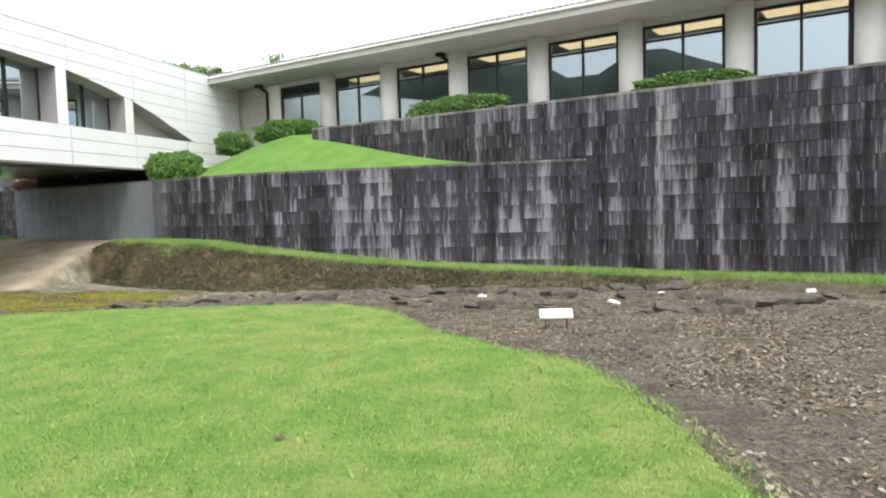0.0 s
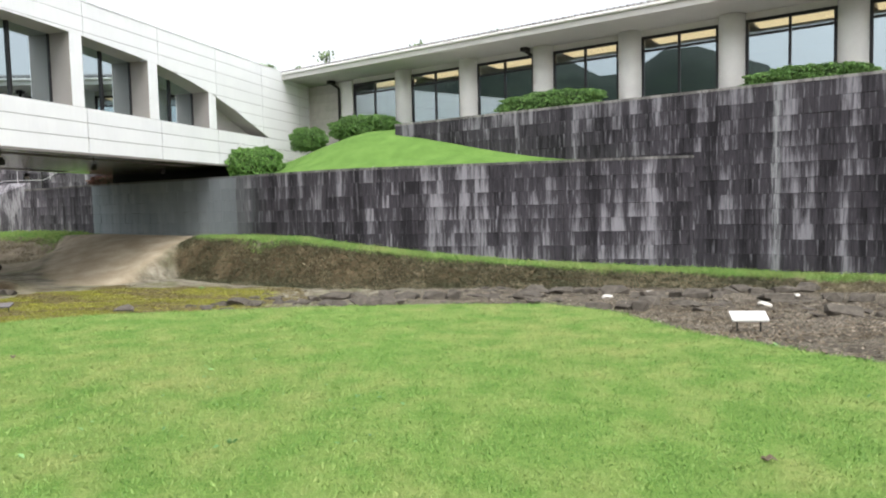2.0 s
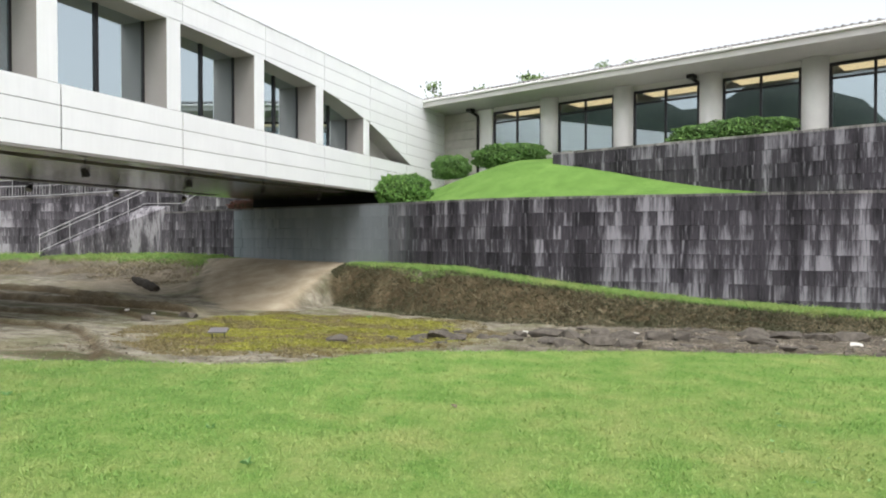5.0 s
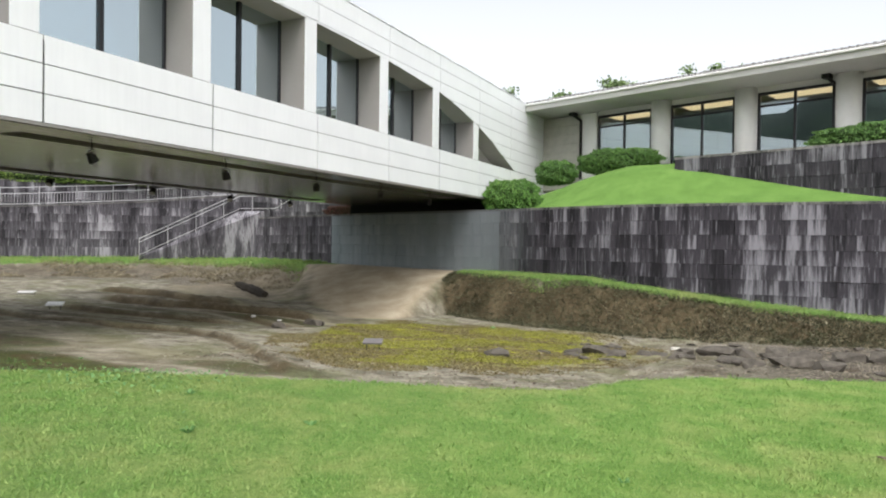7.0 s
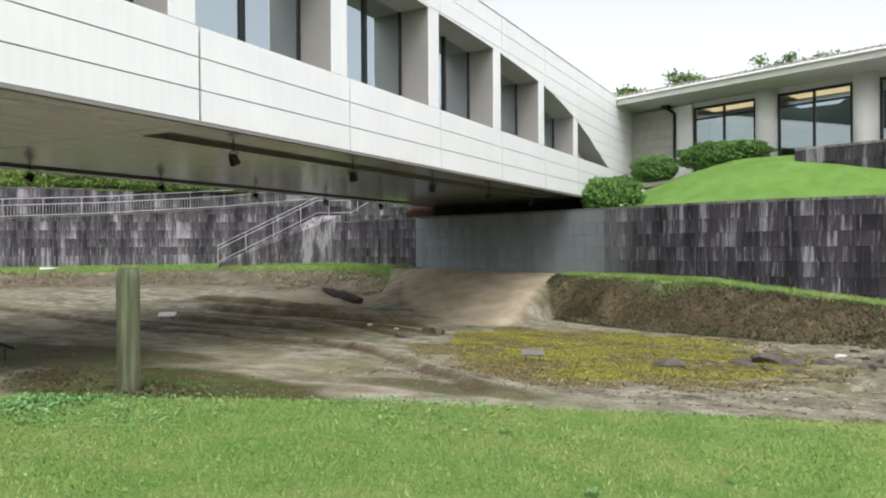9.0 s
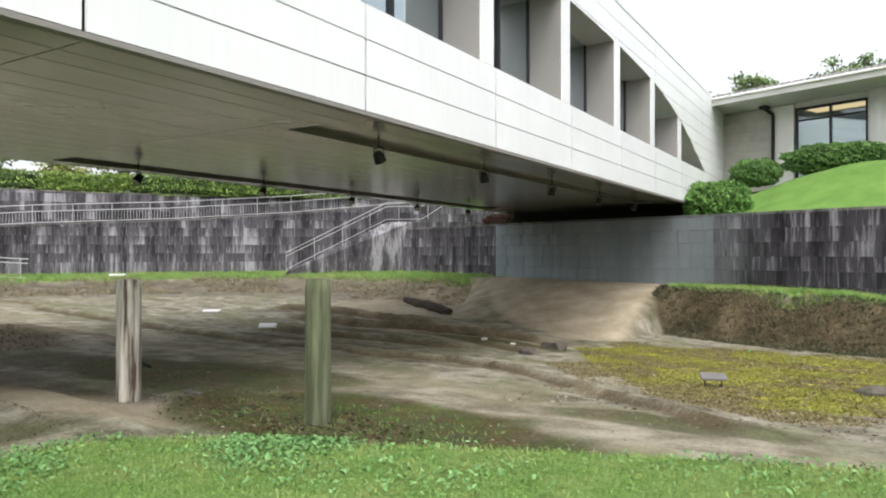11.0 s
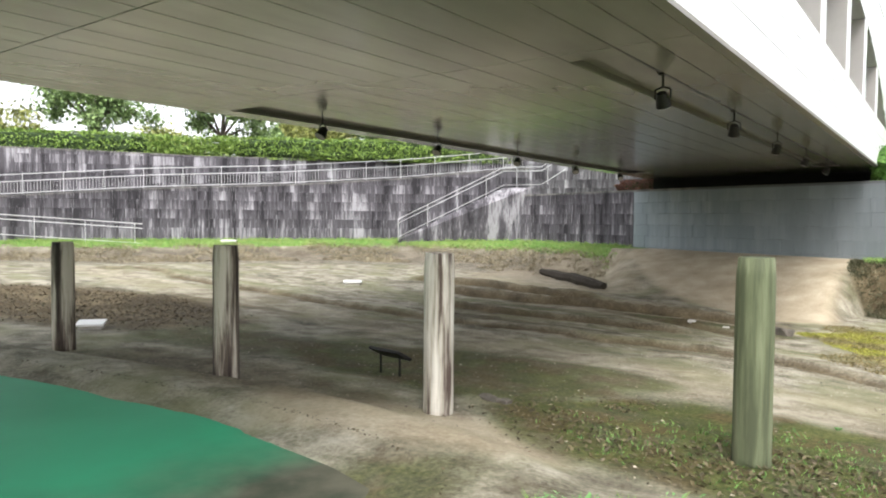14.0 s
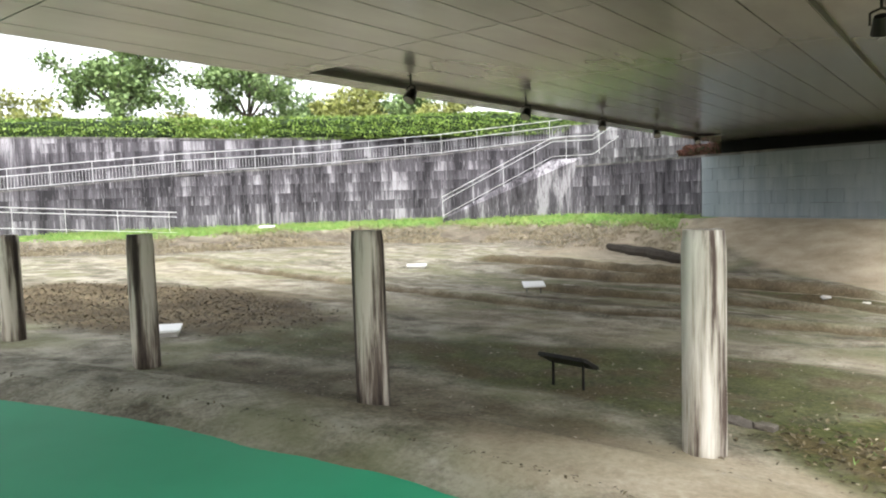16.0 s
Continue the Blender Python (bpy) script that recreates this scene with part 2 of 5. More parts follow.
def post_mat(name, a, b, c):
    m = Nodes(name)
    v = m.coords((12, 12, 0.8), False)
    f = m.noise(1.0, 6, v, 0.65)
    g = m.noise(1.0, 4, m.coords((5, 5, 0.35), False))
    col = m.ramp(m.maths("ADD", m.maths("MULTIPLY", f, 0.6), m.maths("MULTIPLY", g, 0.4)), [(0.41, a), (0.49, b), (0.58, c)])
    m.bump(f, 0.6, 0.02)
    return m.done(col, 0.85)


M_POST_GREEN = post_mat("algae_green_timber", (0.055, 0.064, 0.034), (0.088, 0.102, 0.055), (0.135, 0.150, 0.088))
M_POST_PALE = post_mat("bleached_timber", (0.07, 0.048, 0.038), (0.38, 0.35, 0.295), (0.60, 0.575, 0.52))
M_POST_DARK = post_mat("stained_timber", (0.022, 0.014, 0.011), (0.105, 0.082, 0.064), (0.46, 0.42, 0.35))


def ground_mat():
    m = Nodes("lawn_and_bare_earth")
    mask = m.n("Attribute")
    mask.attribute_name = "cover"
    sep = m.n("SeparateColor")
    m.t.links.new(mask.outputs["Color"], sep.inputs[0])
    mask2 = m.n("Attribute")
    mask2.attribute_name = "cover_b"
    sep2 = m.n("SeparateColor")
    m.t.links.new(mask2.outputs["Color"], sep2.inputs[0])
    big, mid, fine = m.noise(0.35, 4), m.noise(2.2, 5), m.noise(22, 6, None, 0.7)
    xfine = m.noise(90, 3, None, 0.7)
    # lawn
    g = m.ramp(m.mix(0.5, m.mix(0.5, mid, fine), xfine), [(0.36, (0.085, 0.175, 0.032)), (0.5, (0.17, 0.30, 0.062)), (0.64, (0.27, 0.41, 0.11))])
    g = m.mix(m.ramp(m.maths("ADD", m.maths("MULTIPLY", big, 0.4), m.maths("MULTIPLY", mid, 0.6)), [(0.44, grey(0)), (0.66, grey(0.62))]), g, m.ramp(fine, [(0.35, (0.23, 0.27, 0.08)), (0.65, (0.42, 0.41, 0.17))]))
    gx = m.n("SeparateXYZ")
    m.t.links.new(m.n("NewGeometry").outputs["Position"], gx.inputs[0])
    west = m.n("MapRange")
    m.t.links.new(m.maths("ADD", gx.outputs[0], m.maths("MULTIPLY", mid, 4.0)), west.inputs[0])
    west.inputs[1].default_value, west.inputs[2].default_value, west.inputs[3].default_value, west.inputs[4].default_value = -8.0, -12.0, 0.0, 0.55
    g = m.mix(west.outputs[0], g, m.ramp(m.mix(0.5, fine, xfine), [(0.38, (0.07, 0.125, 0.035)), (0.62, (0.17, 0.26, 0.075))]))
    # bare earth
    e = m.ramp(m.mix(0.5, mid, fine), [(0.40, (0.075, 0.062, 0.046)), (0.5, (0.20, 0.172, 0.132)), (0.60, (0.40, 0.36, 0.29))])
    blot = m.noise(1.0, 6, m.coords((0.8, 1.35, 1)), 0.65)
    e = m.mix(m.ramp(blot, [(0.48, grey(0)), (0.58, grey(0.85))]), e, m.ramp(fine, [(0.35, (0.075, 0.062, 0.045)), (0.65, (0.19, 0.165, 0.125))]))
    packed = m.ramp(m.mix(0.25, m.mix(0.5, blot, mid), fine), [(0.40, (0.075, 0.068, 0.047)), (0.48, (0.20, 0.187, 0.142)), (0.58, (0.37, 0.35, 0.285))])
    e = m.mix(0.8, e, packed)
    # noise patches of darker, damp earth
    darker = m.noise(1.0, 7, m.coords((0.5, 1.0, 1)), 0.7)
    e = m.mix(m.ramp(darker, [(0.50, grey(0)), (0.60, grey(0.7))]), e, m.ramp(fine, [(0.35, (0.06, 0.052, 0.034)), (0.65, (0.145, 0.13, 0.09))]))
    film = m.noise(0.7, 5)
    e = m.mix(m.ramp(film, [(0.48, grey(0)), (0.60, grey(0.55))]), e, (0.15, 0.155, 0.075))
    litter = m.ramp(m.mix(0.6, fine, xfine), [(0.42, (0.05, 0.042, 0.034)), (0.51, (0.15, 0.13, 0.102)), (0.60, (0.42, 0.385, 0.32))])
    litter = m.mix(m.ramp(m.noise(1.4, 6, None, 0.65), [(0.44, grey(0)), (0.58, grey(0.7))]), litter, m.ramp(fine, [(0.35, (0.04, 0.034, 0.026)), (0.65, (0.125, 0.105, 0.08))]))
    e = m.mix(sep2.outputs[0], e, litter)
    # pale packed mud; its mask also brightens soil in the bridge's shade
    mud = m.ramp(m.mix(0.4, m.noise(1.1, 6, None, 0.65), fine), [(0.38, (0.28, 0.23, 0.16)), (0.62, (0.46, 0.395, 0.295))])
    e = m.mix(sep.outputs[2], e, mud)
    # moss
    moss = m.ramp(m.mix(0.5, mid, fine), [(0.40, (0.085, 0.08, 0.028)), (0.49, (0.19, 0.19, 0.032)), (0.60, (0.45, 0.46, 0.04))])
    moss = m.mix(m.ramp(big, [(0.42, grey(0)), (0.6, grey(0.6))]), moss, (0.16, 0.125, 0.035))
    brk = m.maths("MULTIPLY", sep.outputs[1], m.ramp(m.mix(0.5, mid, fine), [(0.40, grey(0.1)), (0.52, grey(1))]))
    e = m.mix(brk, e, moss)
    # dark thin algae and sparse grass
    alg = m.ramp(m.mix(0.6, mid, fine), [(0.38, (0.023, 0.027, 0.008)), (0.5, (0.052, 0.062, 0.017)), (0.64, (0.11, 0.115, 0.04))])
    alg = m.mix(m.ramp(m.noise(1.5, 4), [(0.48, grey(0)), (0.58, grey(0.75))]), alg, m.ramp(fine, [(0.38, (0.040, 0.026, 0.011)), (0.62, (0.105, 0.075, 0.035))]))
    e = m.mix(m.maths("MULTIPLY", sep2.outputs[1], m.ramp(mid, [(0.35, grey(0.75)), (0.5, grey(1))])), e, alg)
    e = m.mix(sep2.outputs[2], e, m.ramp(m.mix(0.4, blot, fine), [(0.38, (0.042, 0.031, 0.017)), (0.5, (0.088, 0.067, 0.038)), (0.66, (0.20, 0.16, 0.10))]))
    edge = m.maths("ADD", sep.outputs[0], m.maths("MULTIPLY", m.maths("SUBTRACT", fine, 0.5), 0.9))
    f = m.ramp(edge, [(0.44, grey(0)), (0.56, grey(1))])
    h = m.maths("ADD", m.maths("MULTIPLY", fine, 0.6), m.maths("MULTIPLY", xfine, 0.4))
    soft = m.maths("MAXIMUM", sep.outputs[0], m.maths("MAXIMUM", sep2.outputs[0], sep.outputs[1]))
    m.bump(m.maths("MULTIPLY", h, m.maths("ADD", m.maths("MULTIPLY", soft, 0.72), 0.28)), 0.9, 0.05)
    return m.done(m.mix(f, e, g), 0.9, 0, 0.2)


M_GROUND = ground_mat()


def turf_mat():
    m = Nodes("mown_bank_turf")
    mid, fine, xf = m.noise(1.2, 4), m.noise(18, 6, None, 0.7), m.noise(70, 3)
    g = m.ramp(m.mix(0.5, m.mix(0.45, mid, fine), xf), [(0.38, (0.075, 0.155, 0.03)), (0.5, (0.12, 0.23, 0.048)), (0.62, (0.18, 0.30, 0.075))])
    m.bump(fine, 0.8, 0.04)
    return m.done(g, 0.9, 0, 0.2)


M_TURF = turf_mat()


def water_mat():
    """Cloudy green water that thins to silt over the shallow east end."""
    m = Nodes("opaque_green_water")
    f = m.noise(0.5, 4)
    c = m.ramp(f, [(0.3, (0.024, 0.265, 0.135)), (0.7, (0.034, 0.32, 0.17))])
    at = m.n("Attribute")
    at.attribute_name = "silt"
    edge = m.maths("ADD", at.outputs["Fac"], m.maths("MULTIPLY", m.maths("SUBTRACT", m.noise(1.6, 5), 0.5), 0.5))
    c = m.mix(m.ramp(edge, [(0.05, grey(0)), (0.85, grey(1))]), c, m.ramp(m.noise(3, 5), [(0.35, (0.04, 0.046, 0.032)), (0.65, (0.095, 0.092, 0.068))]))
    m.bump(m.noise(5, 3), 0.03, 0.02)
    m.put(m.bsdf, "IOR", 1.33)
    return m.done(c, 0.5, 0, 0.12)


M_WATER = water_mat()


# ---- building helpers ----
def mesh_of(name, bm):
    me = bpy.data.meshes.new(name)
    bmesh.ops.recalc_face_normals(bm, faces=bm.faces)
    bm.to_mesh(me)
    bm.free()
    return me


def part(name, bm, material, parent=None, label=""):
    me = mesh_of(name, bm) if isinstance(bm, bmesh.types.BMesh) else bm
    if material and not me.materials:
        me.materials.append(material)
    ob = new(name, me)
    ob.parent = parent
    if label:
        ob["label"] = label
    return ob


def empty(name, m=None):
    ob = new(name)
    ob.empty_display_size = 0.3
    if m is not None:
        ob.matrix_world = m
    return ob


def box(bm, a, b, m=None, bevel=0.0):
    """An upright block from corner a to corner b."""
    c = [(a[i] + b[i]) / 2 for i in range(3)]
    s = [abs(b[i] - a[i]) for i in range(3)]
    mat = Matrix.Translation(c) @ Matrix.Diagonal((*s, 1))
    if m is not None:
        mat = m @ mat
    r = bmesh.ops.create_cube(bm, size=1, matrix=mat)
    if bevel:
        es = list({e for v in r["verts"] for e in v.link_edges})
        bmesh.ops.bevel(bm, geom=es, offset=bevel, segments=1, affect="EDGES")
    return bm


def boxed(a, b, bevel=0.0):
    return box(bmesh.new(), a, b, None, bevel)


def tube(bm, p, q, r, n=8, r2=None):
    p, q = Vector(p), Vector(q)
    d = q - p
    m = Matrix.Translation((p + q) / 2) @ d.to_track_quat("Z", "Y").to_matrix().to_4x4()
    bmesh.ops.create_cone(bm, cap_ends=True, segments=n, radius1=r, radius2=r if r2 is None else r2, depth=d.length, matrix=m)
    return bm


def pipe(bm, pts, r, n=6):
    for p, q in zip(pts, pts[1:]):
        tube(bm, p, q, r, n)
    return bm


def from_arrays(name, verts, faces, material, smooth=False):
    me = bpy.data.meshes.new(name)
    me.from_pydata(verts, [], faces)
    me.materials.append(material)
    if smooth:
        me.polygons.foreach_set("use_smooth", [True] * len(me.polygons))
    me.update()
    return me


def smooth01(v):
    v = np.clip(v, 0, 1)
    return v * v * (3 - 2 * v)


class Path:
    """A plan polyline with arc length."""

    def __init__(self, pts):
        self.p = np.array(pts, float)
        self.s = np.concatenate([[0], np.cumsum(np.hypot(*np.diff(self.p, axis=0).T))])

    def at(self, s):
        x, y = np.interp(s, self.s, self.p[:, 0]), np.interp(s, self.s, self.p[:, 1])
        e = 0.35
        dx = np.interp(s + e, self.s, self.p[:, 0]) - np.interp(s - e, self.s, self.p[:, 0])
        dy = np.interp(s + e, self.s, self.p[:, 1]) - np.interp(s - e, self.s, self.p[:, 1])
        return x, y, math.atan2(dy, dx)


def dist_to(px, py, pts):
    """Distance of grid points to a plan polyline."""
    best = np.full(px.shape, 1e9)
    for (ax, ay), (bx, by) in zip(pts, pts[1:]):
        dx, dy = bx - ax, by - ay
        t = np.clip(((px - ax) * dx + (py - ay) * dy) / (dx * dx + dy * dy), 0, 1)
        best = np.minimum(best, np.hypot(px - ax - t * dx, py - ay - t * dy))
    return best


def inside(px, py, pts):
    r = np.zeros(px.shape, bool)
    for (ax, ay), (bx, by) in zip(pts, pts[1:] + pts[:1]):
        c = (ay > py) != (by > py)
        with np.errstate(divide="ignore", invalid="ignore"):
            r ^= c & (px < (bx - ax) * (py - ay) / ((by - ay) or 1e-9) + ax)
    return r


def edge_of(px, py, pts):
    """Signed distance of grid points to a plan polyline (positive to the left of its run), and a fade towards its two ends."""
    best, sign, along = np.full(px.shape, 1e9), np.ones(px.shape), np.zeros(px.shape)
    run = 0.0
    for (ax, ay), (bx, by) in zip(pts, pts[1:]):
        dx, dy = bx - ax, by - ay
        size = math.hypot(dx, dy)
        t = np.clip(((px - ax) * dx + (py - ay) * dy) / (size * size), 0, 1)
        d = np.hypot(px - ax - t * dx, py - ay - t * dy)
        k = d < best
        best = np.where(k, d, best)
        sign = np.where(k, np.where(dx * (py - ay) - dy * (px - ax) >= 0, 1, -1), sign)
        along = np.where(k, run + t * size, along)
        run += size
    return best * sign, smooth01(along / 1.2) * smooth01((run - along) / 1.2)


def fbm(px, py, scale, octaves=4, seed=0.0):
    out = np.zeros(px.shape)
    amp = 1.0
    rng = np.random.RandomState(int(seed * 10) + 7)
    for o in range(octaves):
        for k in range(4):
            a, ph = rng.uniform(0, math.tau), rng.uniform(0, math.tau)
            f = scale * 2 ** o * rng.uniform(0.7, 1.3)
            out += amp * np.sin((px * math.cos(a) + py * math.sin(a)) * f + ph + 1.3 * np.sin((px * math.sin(a) - py * math.cos(a)) * f * 0.7 + ph * 2))
        amp *= 0.5
    return out / 4


# ---- plan ----
LOW_WALL = [(-0.9, 25.42), (-2.2, 25.2), (-5, 25.14), (-9.6, 25.1), (-12, 25.05), (-13.6, 25.12), (-14.8, 25.32), (-16.5, 25.9), (-17.7, 26.35), (-19.0, 26.9), (-20.2, 27.35)]
PIER_WALL = [(-20.2, 27.35), (-22.5, 28.0), (-25.3, 28.7), (-28, 29.5), (-31.1, 30.6)]
WEST_WALL = [(-31.1, 30.6), (-34, 31.8), (-37.6, 33.0), (-38.7, 33.0)]
UP_WALL = [(30, 14.6), (12, 20.9), (5, 23.35), (0, 25.1), (-6, 27.2), (-13.4, 29.8)]
FAR_WALL = [(-39.2, 35.2), (-45.3, 30.6), (-49.8, 25.6), (-54.2, 20.3), (-60, 14.2), (-74, 1)]
LOW_TOP, UP_TOP = 2.86, 5.05
LAWN = [(4, -40), (3, -6), (2.3, -1), (1.6, 1.2), (1.0, 2.6), (0.73, 3.5), (0.58, 4.0), (0.46, 4.6), (0.13, 5.5), (-0.3, 6.4), (-1.06, 6.95), (-2.2, 8.0), (-3.0, 9.3), (-4.0, 9.9), (-5.5, 9.7), (-7.6, 9.2), (-9.1, 8.6), (-10.3, 8.16), (-11.1, 7.5), (-11.5, 6.7), (-12.3, 6.3), (-13.4, 6.05), (-14.5, 5.7), (-15.7, 5.35), (-17, 5.0), (-18.3, 4.65), (-19.6, 4.2), (-20.5, 3.9), (-21.1, 3.4), (-21.3, 2.8), (-21.5, 2.0), (-21.9, 0.6), (-22.2, -2), (-23, -40)]
POOL = [(-22.45, 0.9), (-22.1, 1.6), (-21.9, 2.4), (-21.82, 3.1), (-22.05, 3.52), (-22.7, 3.7), (-23.6, 3.8), (-24.9, 3.8), (-25.8, 3.62), (-26.8, 3.55), (-28.6, 3.2), (-30.5, 2.85), (-34, 2.0), (-40, 0), (-40, -8), (-24.5, -8)]
POOL_Z = -0.30
RIDGE_A = [(-45.2, 12.4), (-44.6, 14.2), (-42.6, 14.3), (-40.5, 13.2), (-37, 13.0), (-34.0, 12.7), (-30, 12.0), (-26.7, 11.6), (-24.9, 11.8), (-22.8, 12.4), (-21.5, 12.3), (-19.5, 11.1), (-18.0, 9.8), (-16.9, 8.9), (-16.3, 8.2)]
RIDGE_B = [(-33, 17.8), (-29.3, 17.4), (-26.6, 18.3), (-24.6, 18.8), (-22.9, 18.6)]
RIDGE_C = [(-31, 14.6), (-28, 14.3), (-25.5, 14.8), (-23.2, 15.4)]
RIDGE_E = [(-25.6, 17.0), (-24.2, 16.5), (-22.9, 16.3), (-21.9, 16.9)]
RIDGE_D = [(-36, 19.6), (-32.5, 20.2), (-29.5, 20.2), (-27.5, 19.6)]
MOSS = [(-22.4, 18.6), (-21.0, 20.8), (-18.0, 22.0), (-15.0, 21.0), (-12.6, 17.6), (-13.0, 14.2), (-14.6, 11.6), (-16.4, 10.6), (-18.4, 11.6), (-20.3, 14.2)]
MUD = [(-21.9, 28.2), (-22.0, 25.5), (-22.0, 23.6), (-21.9, 21.3), (-23.3, 20.3), (-25.1, 21.6), (-28.4, 24.4), (-30.4, 27.6), (-30.9, 30.6)]
ALL_WALLS = [(30, 14.6)] + UP_WALL[1:4] + LOW_WALL[1:] + PIER_WALL[1:] + WEST_WALL[1:] + FAR_WALL[1:]


def base_z(x):
    """Ground level along the foot of the retaining walls."""
    return np.interp(x, [-60, -45, -38, -30, -20, -15.8, -11, -7, -2, 2, 8], [0.25, 0.33, 0.36, 0.3, 0.2, 0.15, -0.4, -0.76, -0.99, -1.1, -1.05])


def strata(x, y):
    """Thin layers of earth that weather back in uneven steps: height, and how far up its own layer each spot lies."""
    q = 3.2 * fbm(x * 0.42, y * 1.15, 1.1, 3, 3) + 0.35 * fbm(x, y, 3.5, 3, 14) + 0.9 * y
    k = np.floor(q)
    f = q - k
    high = np.interp(x, [-32, -22, -15, -11], [0.035, 0.04, 0.06, 0.13]) * smooth01((y - np.interp(x, [-22, -12, -4], [9.5, 10.5, 13.5])) / 1.5)
    return high * (smooth01((f - 0.42) / 0.16) - f), f


def ground_z(x, y, detail=True):
    lawn_d = dist_to(x, y, LAWN) * np.where(inside(x, y, LAWN), 1, -1)
    fall = np.interp(x, [-34, -26, -20, -13, -8], [0.03, 0.045, 0.068, 0.072, 0.056])
    floor = np.maximum(-0.41 - fall * (y - 5), np.interp(x, [-34, -26, -20, -10, -4], [-0.75, -1.1, -1.45, -1.42, -1.32]))
    floor = np.minimum(floor, -0.30)
    floor = floor + smooth01((-x - 32) / 14) * 0.22
    if detail:
        floor = floor + 0.04 * fbm(x, y, 0.8, 3, 1) + 0.014 * fbm(x, y, 4.0, 3, 2)
        clay = dist_to(x, y, MUD) * np.where(inside(x, y, MUD), 1, -1)
        floor = floor + strata(x, y)[0] * (1 - smooth01((clay + 0.6) / 0.8))
        wave = 0.12 * fbm(x, y, 1.6, 3, 13)
        for pts, hgt in ((RIDGE_A, 0.11), (RIDGE_B, 0.22), (RIDGE_C, 0.13), (RIDGE_D, 0.2), (RIDGE_E, 0.12)):
            sd, fade = edge_of(x, y + wave, pts)
            lip = smooth01((sd + 0.05) / 0.13) * (np.exp(-np.maximum(sd, 0) / 0.9) + 0.5 * np.exp(-(sd / 0.16) ** 2)) * 0.8
            floor = floor + fade * (hgt * lip - 0.25 * hgt * np.exp(-((sd + 0.22) / 0.2) ** 2))
    dw = dist_to(x, y, ALL_WALLS)
    wide = smooth01((-x - 21.2) / 1.2) * smooth01((x + 31.5) / 2.5) * 4.2
    near, far = 1.6 - 0.25 * np.clip(wide, 0, 4), 2.75 + wide
    west = smooth01((-x - 30.8) / 2.4)
    near = near * (1 - west) + 0.7 * west
    far = far * (1 - west) + 5.6 * west
    bank = smooth01((far + 0.2 * fbm(x, y, 0.9, 3, 5) - dw) / np.maximum(far - near, 0.8))
    z = floor * (1 - bank) + base_z(x) * bank
    if detail:
        z = z + bank * (1 - bank) * 0.42 * fbm(x, y, 2.6, 3, 11) * np.where(wide > 1, 0.15, 1)
    lawn_h = -0.02 - 0.16 * smooth01((-x - 15) / 6) + (0.02 * fbm(x, y, 0.5, 2, 6) if detail else 0)
    e = smooth01((lawn_d + 0.75) / 0.95)
    z = z * (1 - e) + lawn_h * e
    pd = dist_to(x, y, POOL) * np.where(inside(x, y, POOL), 1, -1)
    rim = np.clip(1.6 * np.exp(-((pd + 0.3) / 0.5) ** 2), 0, 1)
    z = z * (1 - rim) + np.maximum(z, POOL_Z + 0.09) * rim
    z = np.where(pd > 0, np.minimum(z, POOL_Z + 0.06 - 0.35 * smooth01(pd / 1.6)), z)
    return z, lawn_d, dw, near, bank, pd


def gz(x, y):
    return float(ground_z(np.array([float(x)]), np.array([float(y)]))[0][0])


